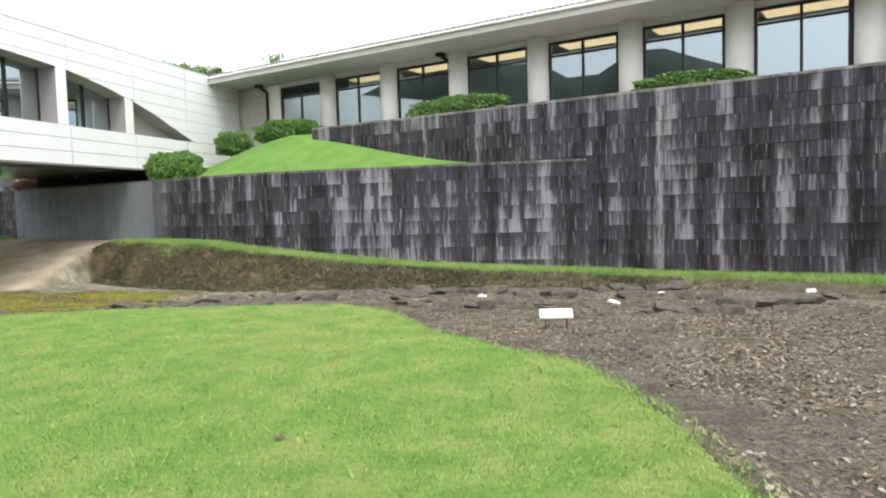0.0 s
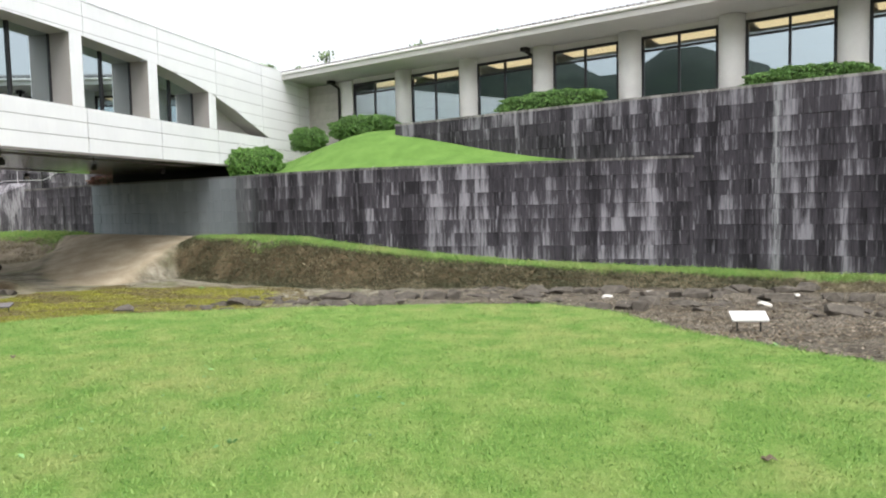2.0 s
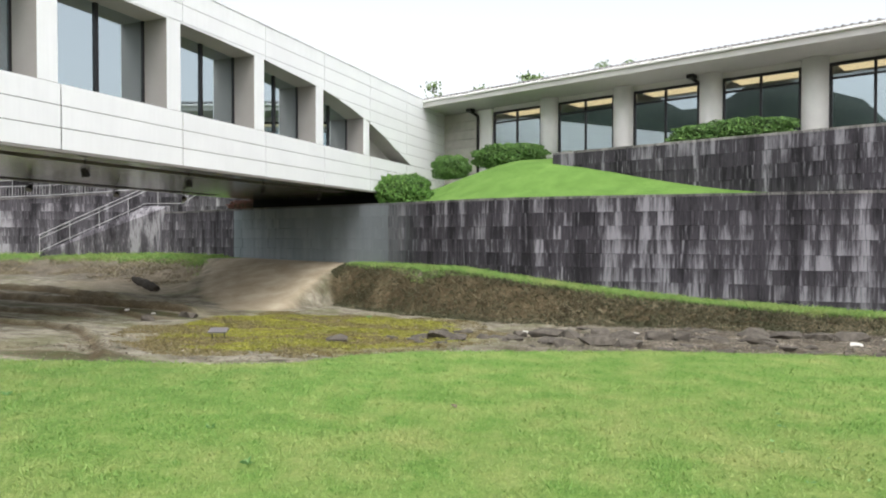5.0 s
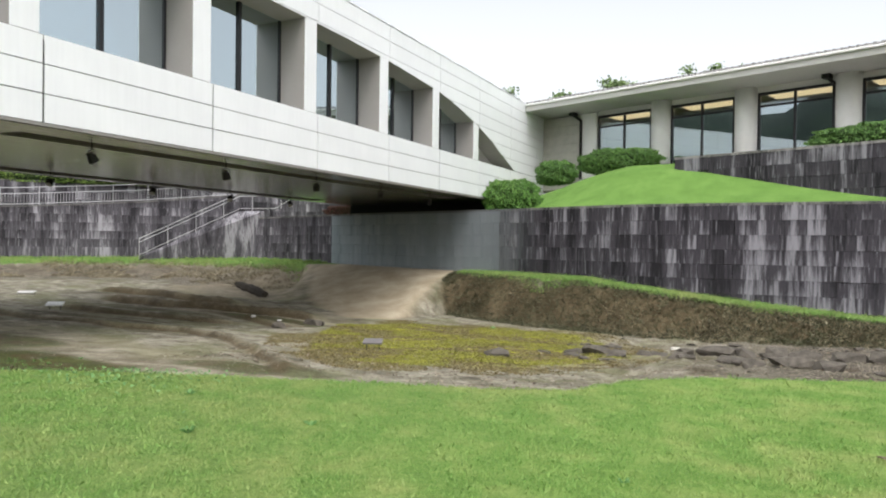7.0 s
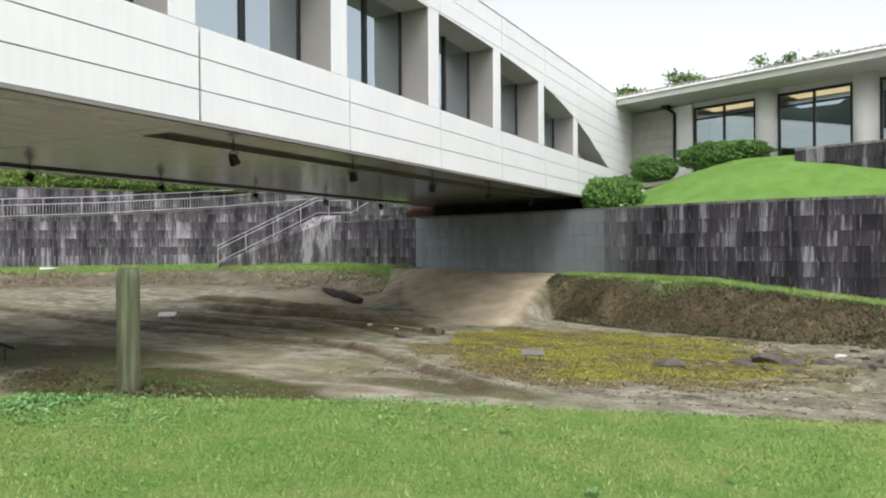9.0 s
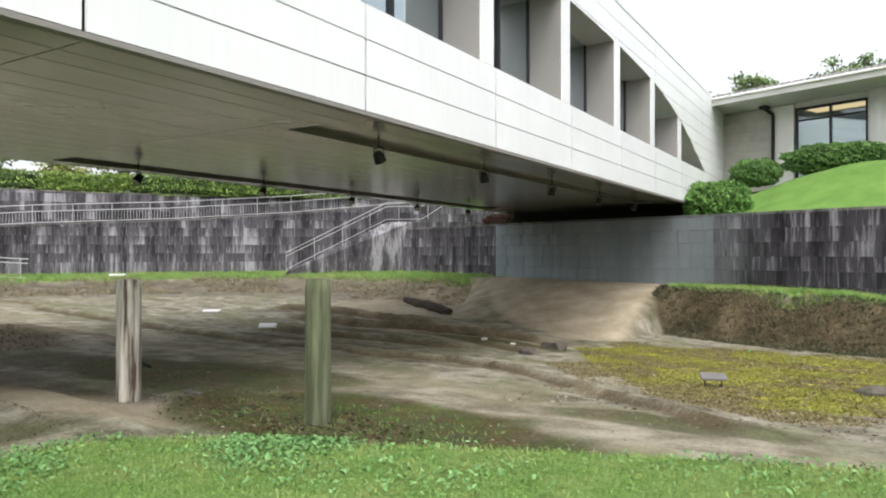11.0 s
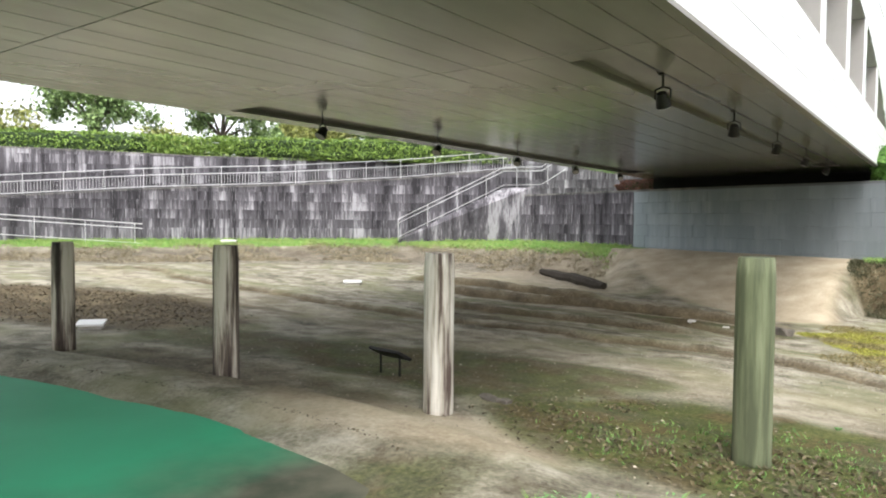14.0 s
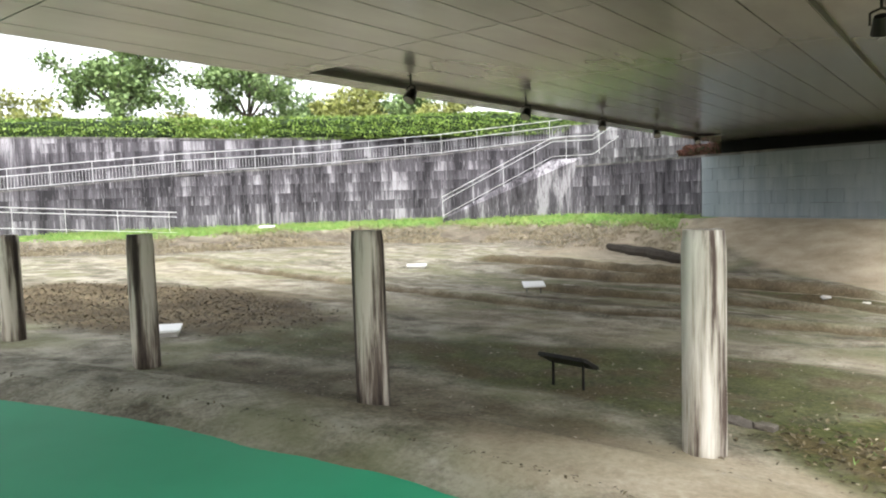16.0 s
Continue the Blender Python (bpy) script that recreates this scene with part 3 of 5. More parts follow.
def make_ground():
    xs = np.concatenate([[-900, -400, -200, -120, -90], np.arange(-76, -56, 0.5), np.arange(-56, -38, 0.25), np.arange(-38, 9, 0.09), np.arange(9, 30, 1.0), [40, 70, 140, 400, 900]])
    ys = np.concatenate([[-900, -400, -150, -60, -30, -14, -8], np.arange(-5, 0.5, 0.5), np.arange(0.5, 3, 0.2), np.arange(3, 27, 0.09), np.arange(27, 36, 0.25), [45, 70, 150, 400, 900]])
    X, Y = np.meshgrid(xs, ys)
    z, ld, dw, near, bank, pd = ground_z(X, Y)
    n, m = X.shape
    verts = np.stack([X.ravel(), Y.ravel(), z.ravel()], 1)
    i = np.arange(n * m).reshape(n, m)
    faces = np.stack([i[:-1, :-1].ravel(), i[:-1, 1:].ravel(), i[1:, 1:].ravel(), i[1:, :-1].ravel()], 1)
    me = from_arrays("ground", verts.tolist(), faces.tolist(), M_GROUND, True)
    wob = 0.25 * fbm(X, Y, 2.0, 3, 8)
    lawn = smooth01((ld + 0.10 + 0.06 * fbm(X, Y, 3.0, 2, 9)) / 0.25)
    strip = smooth01((np.where(X < -31.5, 2.5, near) + 0.12 + wob - dw) / 0.4) * (1 - smooth01((-X - 21.5) / 0.7) * smooth01((X + 31) / 1.5))
    lawn = np.maximum(lawn, strip * (pd < -1))
    moss_d = dist_to(X, Y, MOSS) * np.where(inside(X, Y, MOSS), 1, -1)
    moss = smooth01((moss_d + 0.6 + 2.2 * wob) / 1.2)
    mud_d = dist_to(X, Y, MUD) * np.where(inside(X, Y, MUD), 1, -1)
    mud = smooth01((mud_d + 0.3 + wob) / 0.7)
    path_d = dist_to(X, Y, [(-46, 13), (-40, 11.5), (-33, 10.6), (-27, 9.8), (-21, 8.9), (-18.2, 7.6), (-15.5, 7.0)])
    mud = np.maximum(mud, 0.22 * smooth01((1.3 + wob - path_d) / 0.7))
    mud = np.maximum(mud, 0.7 * smooth01((1.2 - np.hypot((X + 23.2) / 1.5, (Y - 4.6) / 0.9) + wob) / 0.5))
    # two pale patches brighten the soil colour against the bridge's shade
    mud = np.maximum(mud, 0.6 * smooth01((1.1 - np.hypot((X + 31.5) / 4.5, (Y - 25) / 5.0) + wob) / 0.5))
    mud = np.maximum(mud, 0.35 * smooth01((1.1 - np.hypot((X + 26.5) / 4.5, (Y - 18.5) / 3.0) + wob) / 0.6))
    litter = smooth01((X + 13) / 5)
    litter = np.maximum(litter, smooth01((-X - 31) / 3) * smooth01((dw - 2.6) / 0.8) * smooth01((8.5 + 2 * wob - dw) / 2.0) * 0.9)

    def patch(cx, cy, rx, ry, soft=0.35):
        return smooth01((1.0 - np.hypot((X - cx) / rx, (Y - cy) / ry) + 0.5 * wob) / soft + 0.5)

    dark = patch(-20.4, 6.2, 3.0, 1.6)
    dark = np.maximum(dark, patch(-24.9, 7.3, 2.7, 1.35) * 0.9)
    dark = np.maximum(dark, patch(-23.6, 8.3, 1.6, 0.75) * 0.8)
    dark = np.maximum(dark, patch(-29.3, 6.7, 2.2, 0.9) * 0.55)
    dark = np.maximum(dark, patch(-24.2, 17.2, 2.4, 0.7) * 0.9)
    dark = np.maximum(dark, patch(-17.4, 8.6, 1.6, 0.55) * 0.8)
    dark = np.maximum(dark, patch(-22.3, 1.6, 0.9, 2.2) * 0.9)
    dark = np.maximum(dark, patch(-28.5, 16.0, 3.5, 0.5) * 0.5)
    brown = patch(-35.0, 7.4, 4.9, 2.4)
    brown = np.maximum(brown, patch(-27.2, 12.9, 2.6, 0.4) * 0.7)
    brown = np.maximum(brown, patch(-30.5, 18.6, 3.4, 0.5) * 0.4)
    brown = np.maximum(brown, patch(-33, 10.0, 2.4, 0.3) * 0.7)
    layer = strata(X, Y)[1]
    wave = 0.12 * fbm(X, Y, 1.6, 3, 13)
    # brown along each ridge face: dark cut soil, with its shaded side painted in
    for pts, wide in ((RIDGE_A, 0.11), (RIDGE_B, 0.22), (RIDGE_C, 0.14), (RIDGE_D, 0.2), (RIDGE_E, 0.14)):
        sd, fade = edge_of(X, Y + wave, pts)
        brown = np.maximum(brown, fade * np.exp(-((sd + 0.06) / wide) ** 2))
    beds = (1 - mud) * smooth01(0.5 + 0.8 * fbm(X, Y, 1.1, 3, 19)) * smooth01((0.5 - np.abs(layer - 0.25)) / 0.3 - 0.4) * smooth01((Y - 10.5) / 2) * smooth01((X + 36) / 4)
    brown = np.maximum(brown, beds * np.interp(X, [-22, -14, -10], [0.4, 0.4, 0.8]) * (1 - moss))
    face = smooth01((dw - near) / 0.3) * smooth01((3.0 + 0.5 * wob - dw) / 0.5) * (1 - mud) * smooth01((X + 22.2) / 0.6)
    dark = np.maximum(dark, face * (0.35 + 0.6 * smooth01((-9 - X) / 6)))
    brown = np.maximum(brown, smooth01((dw - near) / 0.35) * smooth01((3.3 + 0.5 * wob - dw) / 0.6) * (1 - mud) * smooth01((X + 22.2) / 0.6) * smooth01((1 - X) / 5))
    brown = np.maximum(brown, 0.62 * patch(-26.3, 4.9, 2.7, 0.85))
    brown = np.maximum(brown, 0.25 * smooth01((-X - 31) / 1.5) * smooth01((dw - 2.4) / 0.5) * smooth01((6.5 + 2 * wob - dw) / 1.5))
    for name, chans in (("cover", (lawn, moss, mud)), ("cover_b", (litter, dark, brown))):
        at = me.color_attributes.new(name, "FLOAT_COLOR", "POINT")
        data = np.stack([c.ravel() for c in chans] + [np.ones(n * m)], 1).astype(np.float32)
        at.data.foreach_set("color", data.ravel())
    tagged(new("ground", me), "green lawn falling into a bare earth excavation with moss", "ground", kind="structure")


make_ground()


def make_pool():
    xs, ys = np.arange(-40, -21.3, 0.15), np.arange(-7.8, 4.3, 0.15)
    X, Y = np.meshgrid(xs, ys)
    n, m = X.shape
    V = np.stack([X.ravel(), Y.ravel(), np.full(n * m, POOL_Z)], 1)
    i = np.arange(n * m).reshape(n, m)
    F = np.stack([i[:-1, :-1].ravel(), i[:-1, 1:].ravel(), i[1:, 1:].ravel(), i[1:, :-1].ravel()], 1)
    pd = dist_to(X, Y, POOL) * np.where(inside(X, Y, POOL), 1, -1)
    F = F[(pd.ravel()[F] > -0.3).all(1)]
    me = from_arrays("pond_water", V.tolist(), F.tolist(), M_WATER)
    at = me.attributes.new("silt", "FLOAT", "POINT")
    at.data.foreach_set("value", smooth01((X + 24.4) / 2.0).ravel().astype(np.float32))
    tagged(new("pond_water", me), "still opaque green pond water under the bridge", "water", kind="structure")


make_pool()


# ---- retaining walls of stone blocks ----
def block_mesh(name, w, h, material, k):
    rng = random.Random(k)
    bm = boxed((-w / 2, -0.05, -h / 2), (w / 2, 0.05, h / 2))
    for v in bm.verts:
        v.co.z += rng.uniform(-0.006, 0.006)
        v.co.x += rng.uniform(-0.008, 0.008)
        if v.co.y < 0:
            v.co.y += rng.uniform(-0.008, 0.008)
    bmesh.ops.bevel(bm, geom=list(bm.edges), offset=0.006, segments=1, affect="EDGES")
    me = mesh_of(name, bm)
    me.materials.append(material)
    return me


ROW = 0.5
WIDTHS = (0.44, 0.52, 0.60, 0.70)


def block_wall(name, label, pts, top, bottom, material, side, near=(0.0, 1e9), thick=0.45, coping=True, limit=300):
    """A retaining wall: a core that follows the plan line, faced with single stone blocks. side: +1 where its face looks to the right of the line."""
    path = Path(pts)
    root = tagged(empty(name), label, "retaining wall", kind="structure")
    total = path.s[-1]
    n = max(2, int(total / 0.6))
    V, F = [], []
    for i in range(n + 1):
        s = total * i / n
        x, y, a = path.at(s)
        nx, ny = math.sin(a) * side, -math.cos(a) * side
        zt, zb = top(s, x), bottom(x) - 0.4
        V += [(x, y, zb), (x, y, zt), (x - nx * thick, y - ny * thick, zt), (x - nx * thick, y - ny * thick, zb)]
    for i in range(n):
        a, b = 4 * i, 4 * i + 4
        F += [(a + k, a + (k + 1) % 4, b + (k + 1) % 4, b + k) for k in range(4)]
    F += [(0, 1, 2, 3), (4 * n, 4 * n + 1, 4 * n + 2, 4 * n + 3)]
    part("core", from_arrays(name + "_core", V, F, M_JOINT), None, root)
    if coping:
        V, F = [], []
        for i in range(n + 1):
            s = total * i / n
            x, y, a = path.at(s)
            nx, ny = math.sin(a) * side, -math.cos(a) * side
            zt = top(s, x)
            for o, z in ((0.065, zt - 0.02), (0.065, zt + 0.07), (-thick - 0.03, zt + 0.07), (-thick - 0.03, zt - 0.02)):
                V.append((x + nx * o, y + ny * o, z))
        for i in range(n):
            a, b = 4 * i, 4 * i + 4
            F += [(a + k, a + (k + 1) % 4, b + (k + 1) % 4, b + k) for k in range(4)]
        F += [(0, 1, 2, 3), (4 * n, 4 * n + 1, 4 * n + 2, 4 * n + 3)]
        part("coping", from_arrays(name + "_coping", V, F, M_COPING), None, root, "thin pale stone coping")
    kinds = [[block_mesh("block", w - 0.004, ROW - 0.004, material, 31 * j + i) for j in range(3)] for i, w in enumerate(WIDTHS)]
    cut = {}
    rng = random.Random(len(name))
    rest_v, rest_f = [], []
    count = 0
    zmax = max(top(s, path.at(s)[0]) for s in np.linspace(0, total, 40))
    row = 0
    while True:
        zc = zmax - 0.02 - ROW * (row + 0.5)
        if zc + ROW / 2 < -1.6:
            break
        s = 0.0
        while s < total - 0.01:
            i = rng.choices(range(4), (2, 3, 3, 2))[0]
            span = WIDTHS[i] * (rng.uniform(0.5, 1.0) if s == 0.0 else 1.0)
            if total - s - span < 0.3:
                span = total - s
            mid = s + span / 2
            s += span
            x, y, a = path.at(mid)
            zt, zb = top(mid, x), bottom(x) - 0.3
            if zc - ROW / 2 > zt - 0.1 or zc + ROW / 2 < zb:
                continue
            me, z = kinds[i][rng.randrange(3)], zc
            over = zc + ROW / 2 - zt
            sc = 1.0
            if over > 0.01:
                hgt = ROW - over
                sc, z = hgt / ROW, zt - hgt / 2
            out = rng.uniform(0.0, 0.014)
            nx, ny = math.sin(a) * side, -math.cos(a) * side
            m = Matrix.Translation((x + nx * out, y + ny * out, z)) @ Euler((rng.uniform(-0.012, 0.014), 0, a + (0 if side > 0 else math.pi) + rng.uniform(-0.012, 0.012))).to_matrix().to_4x4() @ Matrix.Diagonal((span / WIDTHS[i], 1, sc, 1))
            if near[0] <= mid <= near[1] and count < limit:
                ob = new("block", me)
                ob.matrix_world = m
                ob.parent = root
                count += 1
            else:
                k = len(rest_v)
                rest_v += [tuple(m @ v.co - Vector((0, 0, 50))) for v in me.vertices]
                rest_f += [tuple(k + j for j in p.vertices) for p in me.polygons]
        row += 1
    if rest_v:
        ob = part("further_blocks", from_arrays("further_blocks", rest_v, rest_f, material), None, root)
        ob.location.z = 50
        ob["kind"] = "stuff"


def low_line(s, x):
    return LOW_TOP


def up_bottom(x):
    """The facing of the upper wall ends in the turf where the lower terrace stands before it."""
    return float(np.interp(x, [-13.4, -10.7, -7.6, -5, -1.3, -1.2, 30], [4.6, 4.05, 3.4, 3.0, 2.7, -1.05, -1.05]))


def flat_base(x):
    return float(base_z(x))


def far_top(s, x):
    return float(np.interp(x, [-74, -60, -54, -49.2, -44.2, -40, -37.6], [1.9, 2.45, 3.05, 3.4, 3.95, 4.45, 4.6]))


block_wall("wall_upper", "dark weathered stone block wall streaked with white lime", UP_WALL, lambda s, x: UP_TOP, up_bottom, M_STONE, -1, (21.0, 48.0), limit=400)
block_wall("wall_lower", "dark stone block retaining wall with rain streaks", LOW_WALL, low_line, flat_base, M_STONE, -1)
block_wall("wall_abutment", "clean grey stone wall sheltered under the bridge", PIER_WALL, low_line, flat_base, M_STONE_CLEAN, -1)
block_wall("wall_west", "streaked stone block wall beyond the bridge", WEST_WALL, low_line, flat_base, M_STONE_FAR, -1)
block_wall("wall_far", "streaked stone wall rising beside a ramp", FAR_WALL, far_top, flat_base, M_STONE_FAR, -1, (0.0, 34.0))
REAR_WALL = [(-24, 41.5), (-33, 39.8)] + [(x - 1.5, y + 1.5) for x, y in FAR_WALL]
block_wall("wall_rear", "streaked stone wall below the clipped hedge", REAR_WALL, lambda s, x: float(np.interp(x, [-75, -60, -54, -46, -39], [5.5, 5.25, 5.0, 5.1, 5.4])), lambda x: 1.8, M_STONE_FAR, -1, (10.0, 46.0))


# ---- turf terraces behind the walls ----
def mound_z(x, y):
    front = np.interp(x, [p[0] for p in reversed(LOW_WALL)], [p[1] for p in reversed(LOW_WALL)])
    d = y - front
    rise = np.interp(d, [0, 0.5, 1.8, 2.65, 3.7, 4.7, 6, 8], [0, 0.02, 0.22, 0.6, 1.25, 1.84, 2.2, 2.3])
    k = np.clip((x + 23.5) / 8.5, 0, 1)
    return LOW_TOP - 0.02 + rise * (0.25 + 0.75 * smooth01(k)) + 0.02 * fbm(x, y, 1.5, 2, 4)


def make_mound():
    line = sorted(LOW_WALL + PIER_WALL[1:] + WEST_WALL[1:])
    lx, ly = [p[0] for p in line], [p[1] for p in line]
    west = list(np.arange(-39.5, -13.5, 0.3)) + [-13.4]
    xs = west + [-13.4] + list(np.arange(-13.2, -0.6, 0.3))
    V, F, rows = [], [], 40
    for i, x in enumerate(xs):
        front = float(np.interp(x, lx, ly)) + 0.2
        back = 25.1 - 0.35 * x - 0.08 if i >= len(west) else 39.5
        back = max(back, front + 0.05)
        for j in range(rows + 1):
            y = front + (back - front) * j / rows
            z = float(mound_z(np.array([x]), np.array([y]))[0]) if x > -22 else 2.84 + (y - front) * 0.05
            V.append((x, y, z))
    for i in range(len(xs) - 1):
        if i == len(west) - 1:
            continue
        for j in range(rows):
            a = i * (rows + 1) + j
            F.append((a, a + rows + 1, a + rows + 2, a + 1))
    tagged(new("grass_bank", from_arrays("grass_bank", V, F, M_TURF, True)), "mown green grass bank rising behind the lower wall", "grass bank", kind="structure")


make_mound()
terrace = boxed((6.7, -4.3, -0.35), (52, -0.02, -0.04))
BLD = pose(-18.1, 36.3, 5.1, 0, 0, -19.63)
ob = part("terrace_floor", terrace, M_CONC)
ob.matrix_world = BLD
tagged(ob, "pale paved terrace before the long windows", "terrace", kind="structure")


# ---- long glazed building ----
def make_building():
    root = tagged(empty("museum_building", BLD), "long low building with white columns, tall windows and tiled eave", "building")

    def add(name, bm, mat, parent=root, label=""):
        return part(name, bm, mat, parent, label)

    pitch, wide, zt, ztr, count = 4.125, 3.02, 3.1, 2.58, 12
    # plain wall bay beside the bridge, in board-marked bands
    for k in range(8):
        add("wall_band", boxed((-3.9, 0.0, -0.6 + k * 0.5), (-1.15, 0.3, -0.112 + k * 0.5), 0.008), M_CONC)
    add("wall", boxed((-1.15, -0.05, -0.4), (-0.12, 0.3, 3.4)), M_COL)
    for k in range(count):
        s = k * pitch
        # pier between two windows
        if k < count - 1:
            col = add("column", tube(bmesh.new(), (s + (wide + pitch) / 2, 0.02, -0.2), (s + (wide + pitch) / 2, 0.02, 3.45), (pitch - wide) / 2 - 0.05, 32), M_COL)
            for p in col.data.polygons:
                p.use_smooth = len(p.vertices) == 4
            add("infill_wall", boxed((s + wide + 0.06, 0.1, -0.2), (s + pitch - 0.06, 0.3, 3.45)), M_COL)
        win = add("window", boxed((s - 0.06, -0.03, zt - 0.03), (s + wide + 0.06, 0.09, zt + 0.09)), M_FRAME)
        for nm, a, b in (("jamb", (s - 0.06, -0.03, -0.1), (s + 0.06, 0.09, zt - 0.035)), ("jamb", (s + wide - 0.06, -0.03, -0.1), (s + wide + 0.06, 0.09, zt - 0.035)),
                         ("mullion", (s + wide / 2 - 0.05, -0.03, -0.1), (s + wide / 2 + 0.05, 0.09, zt - 0.035)),
                         ("transom", (s + 0.065, -0.02, ztr - 0.04), (s + wide / 2 - 0.055, 0.08, ztr + 0.04)), ("transom", (s + wide / 2 + 0.055, -0.02, ztr - 0.04), (s + wide - 0.065, 0.08, ztr + 0.04))):
            add(nm, boxed(a, b), M_FRAME, win)
        for h in (0, 1):
            x0, x1 = s + 0.065 + h * (wide / 2 - 0.01), s + wide / 2 - 0.055 + h * (wide / 2 - 0.01)
            p = add("pane", boxed((x0, 0.02, -0.1), (x1, 0.03, ztr - 0.045)), M_GLASS, win)
            p.visible_shadow = False
            p = add("top_pane", boxed((x0, 0.02, ztr + 0.045), (x1, 0.03, zt - 0.035)), M_GLASS_CLEAR, win)
            p.visible_shadow = False
        add("lintel", boxed((s - 0.06, 0.0, zt + 0.095), (s + wide + 0.06, 0.3, 3.45)), M_EAVE)
    L = count * pitch
    add("interior_floor", boxed((-1, 0.31, -0.3), (L, 7.5, -0.12)), M_CARPET)
    add("interior_wall", boxed((-1, 7.5, -0.3), (L, 7.7, 3.6)), M_WHITEWALL)
    add("end_wall", boxed((-3.9, 0.31, -0.6), (-1.1, 7.7, 3.6)), M_WHITEWALL)
    add("end_wall", boxed((L, -0.2, -0.3), (L + 0.3, 7.7, 3.6)), M_WHITEWALL)
    add("interior_ceiling", boxed((-1, 0.31, 3.3), (L, 7.5, 3.4)), M_WHITEWALL)
    for k in range(count):
        s = k * pitch
        add("ceiling_light", boxed((s + 0.1, 0.7, 3.2), (s + wide - 0.1, 1.9, 3.28)), M_LAMP, root, "warm lit ceiling strip")
        # drawn blind
        if k % 3 != 2:
            add("blind", boxed((s + 0.1 + 1.5 * (k % 2), 0.5, 0.0), (s + 1.5 + 1.4 * (k % 2), 0.53, 2.5)), M_REVEAL, root, "pale roller blind")
    # eave
    add("eave_soffit", boxed((-4.2, -2.72, 3.46), (L + 1, 0.35, 3.52)), M_EAVE)
    bm = boxed((-4.6, -2.95, 3.34), (L + 1, -2.73, 3.62), 0.02)
    add("eave_fascia", bm, M_EAVE, root, "pale painted eave board")
    add("gutter", boxed((-4.6, -3.08, 3.60), (L + 1, -2.74, 3.70), 0.02), M_COL)
    # tiled slope: rows of half-round ridges
    bm = box(bmesh.new(), (-4.5, 0, -0.1), (L + 1, 9.5, 0.0), Matrix.Translation((0, -2.95, 3.72)) @ Euler((radians(12), 0, 0)).to_matrix().to_4x4())
    roof = add("roof", bm, M_TILE, root, "grey tiled roof of low pitch")
    tile = bmesh.new()
    tube(tile, (0, 0, 0), (0, 0.9, 0), 0.07, 8)
    tile_me = mesh_of("roof_tile", tile)
    tile_me.materials.append(M_TILE)
    for k in range(int((L + 5) / 0.27)):
        t = new("roof_tile", tile_me)
        t.parent = roof
        t.matrix_local = Matrix.Translation((-4.4 + k * 0.27, -2.98, 3.75)) @ Euler((radians(12), 0, 0)).to_matrix().to_4x4()
        if k > 150:
            break
    # downpipes with a swan neck under the eave
    for s in (-1.05, 11.4, 27.9):
        dp = add("downpipe", pipe(bmesh.new(), [(s, -0.16, -0.1), (s, -0.16, 3.05), (s - 0.25, -0.5, 3.32), (s - 0.25, -0.5, 3.46)], 0.075, 10), M_DARK, root, "dark metal downpipe")
        add("outlet_box", boxed((s - 0.42, -0.72, 3.28), (s - 0.08, -0.3, 3.455), 0.02), M_DARK, dp)


make_building()

# ---- bridge wing ----
BX, BW, BZ = -21.55, -31.0, 3.5
BAY = 4.06
JOINTS = [7.85 + BAY * k for k in range(-5, -1)] + [3.55, 7.83, 12.0, 16.12, 20.2, 24.15, 28.15, 32.2, 36.3]
NORTH = 37.6
ARCH_Y = [-30, 14.5, 17.5, 20.3, 22.3, 24.2, 26.3, 28.3, 29.7, 30.9, 32.7]
ARCH_Z = [7.76, 7.76, 7.73, 7.64, 7.52, 7.38, 7.05, 6.60, 6.2, 5.78, 5.17]


def arch(y):
    return float(np.interp(y, ARCH_Y, ARCH_Z))


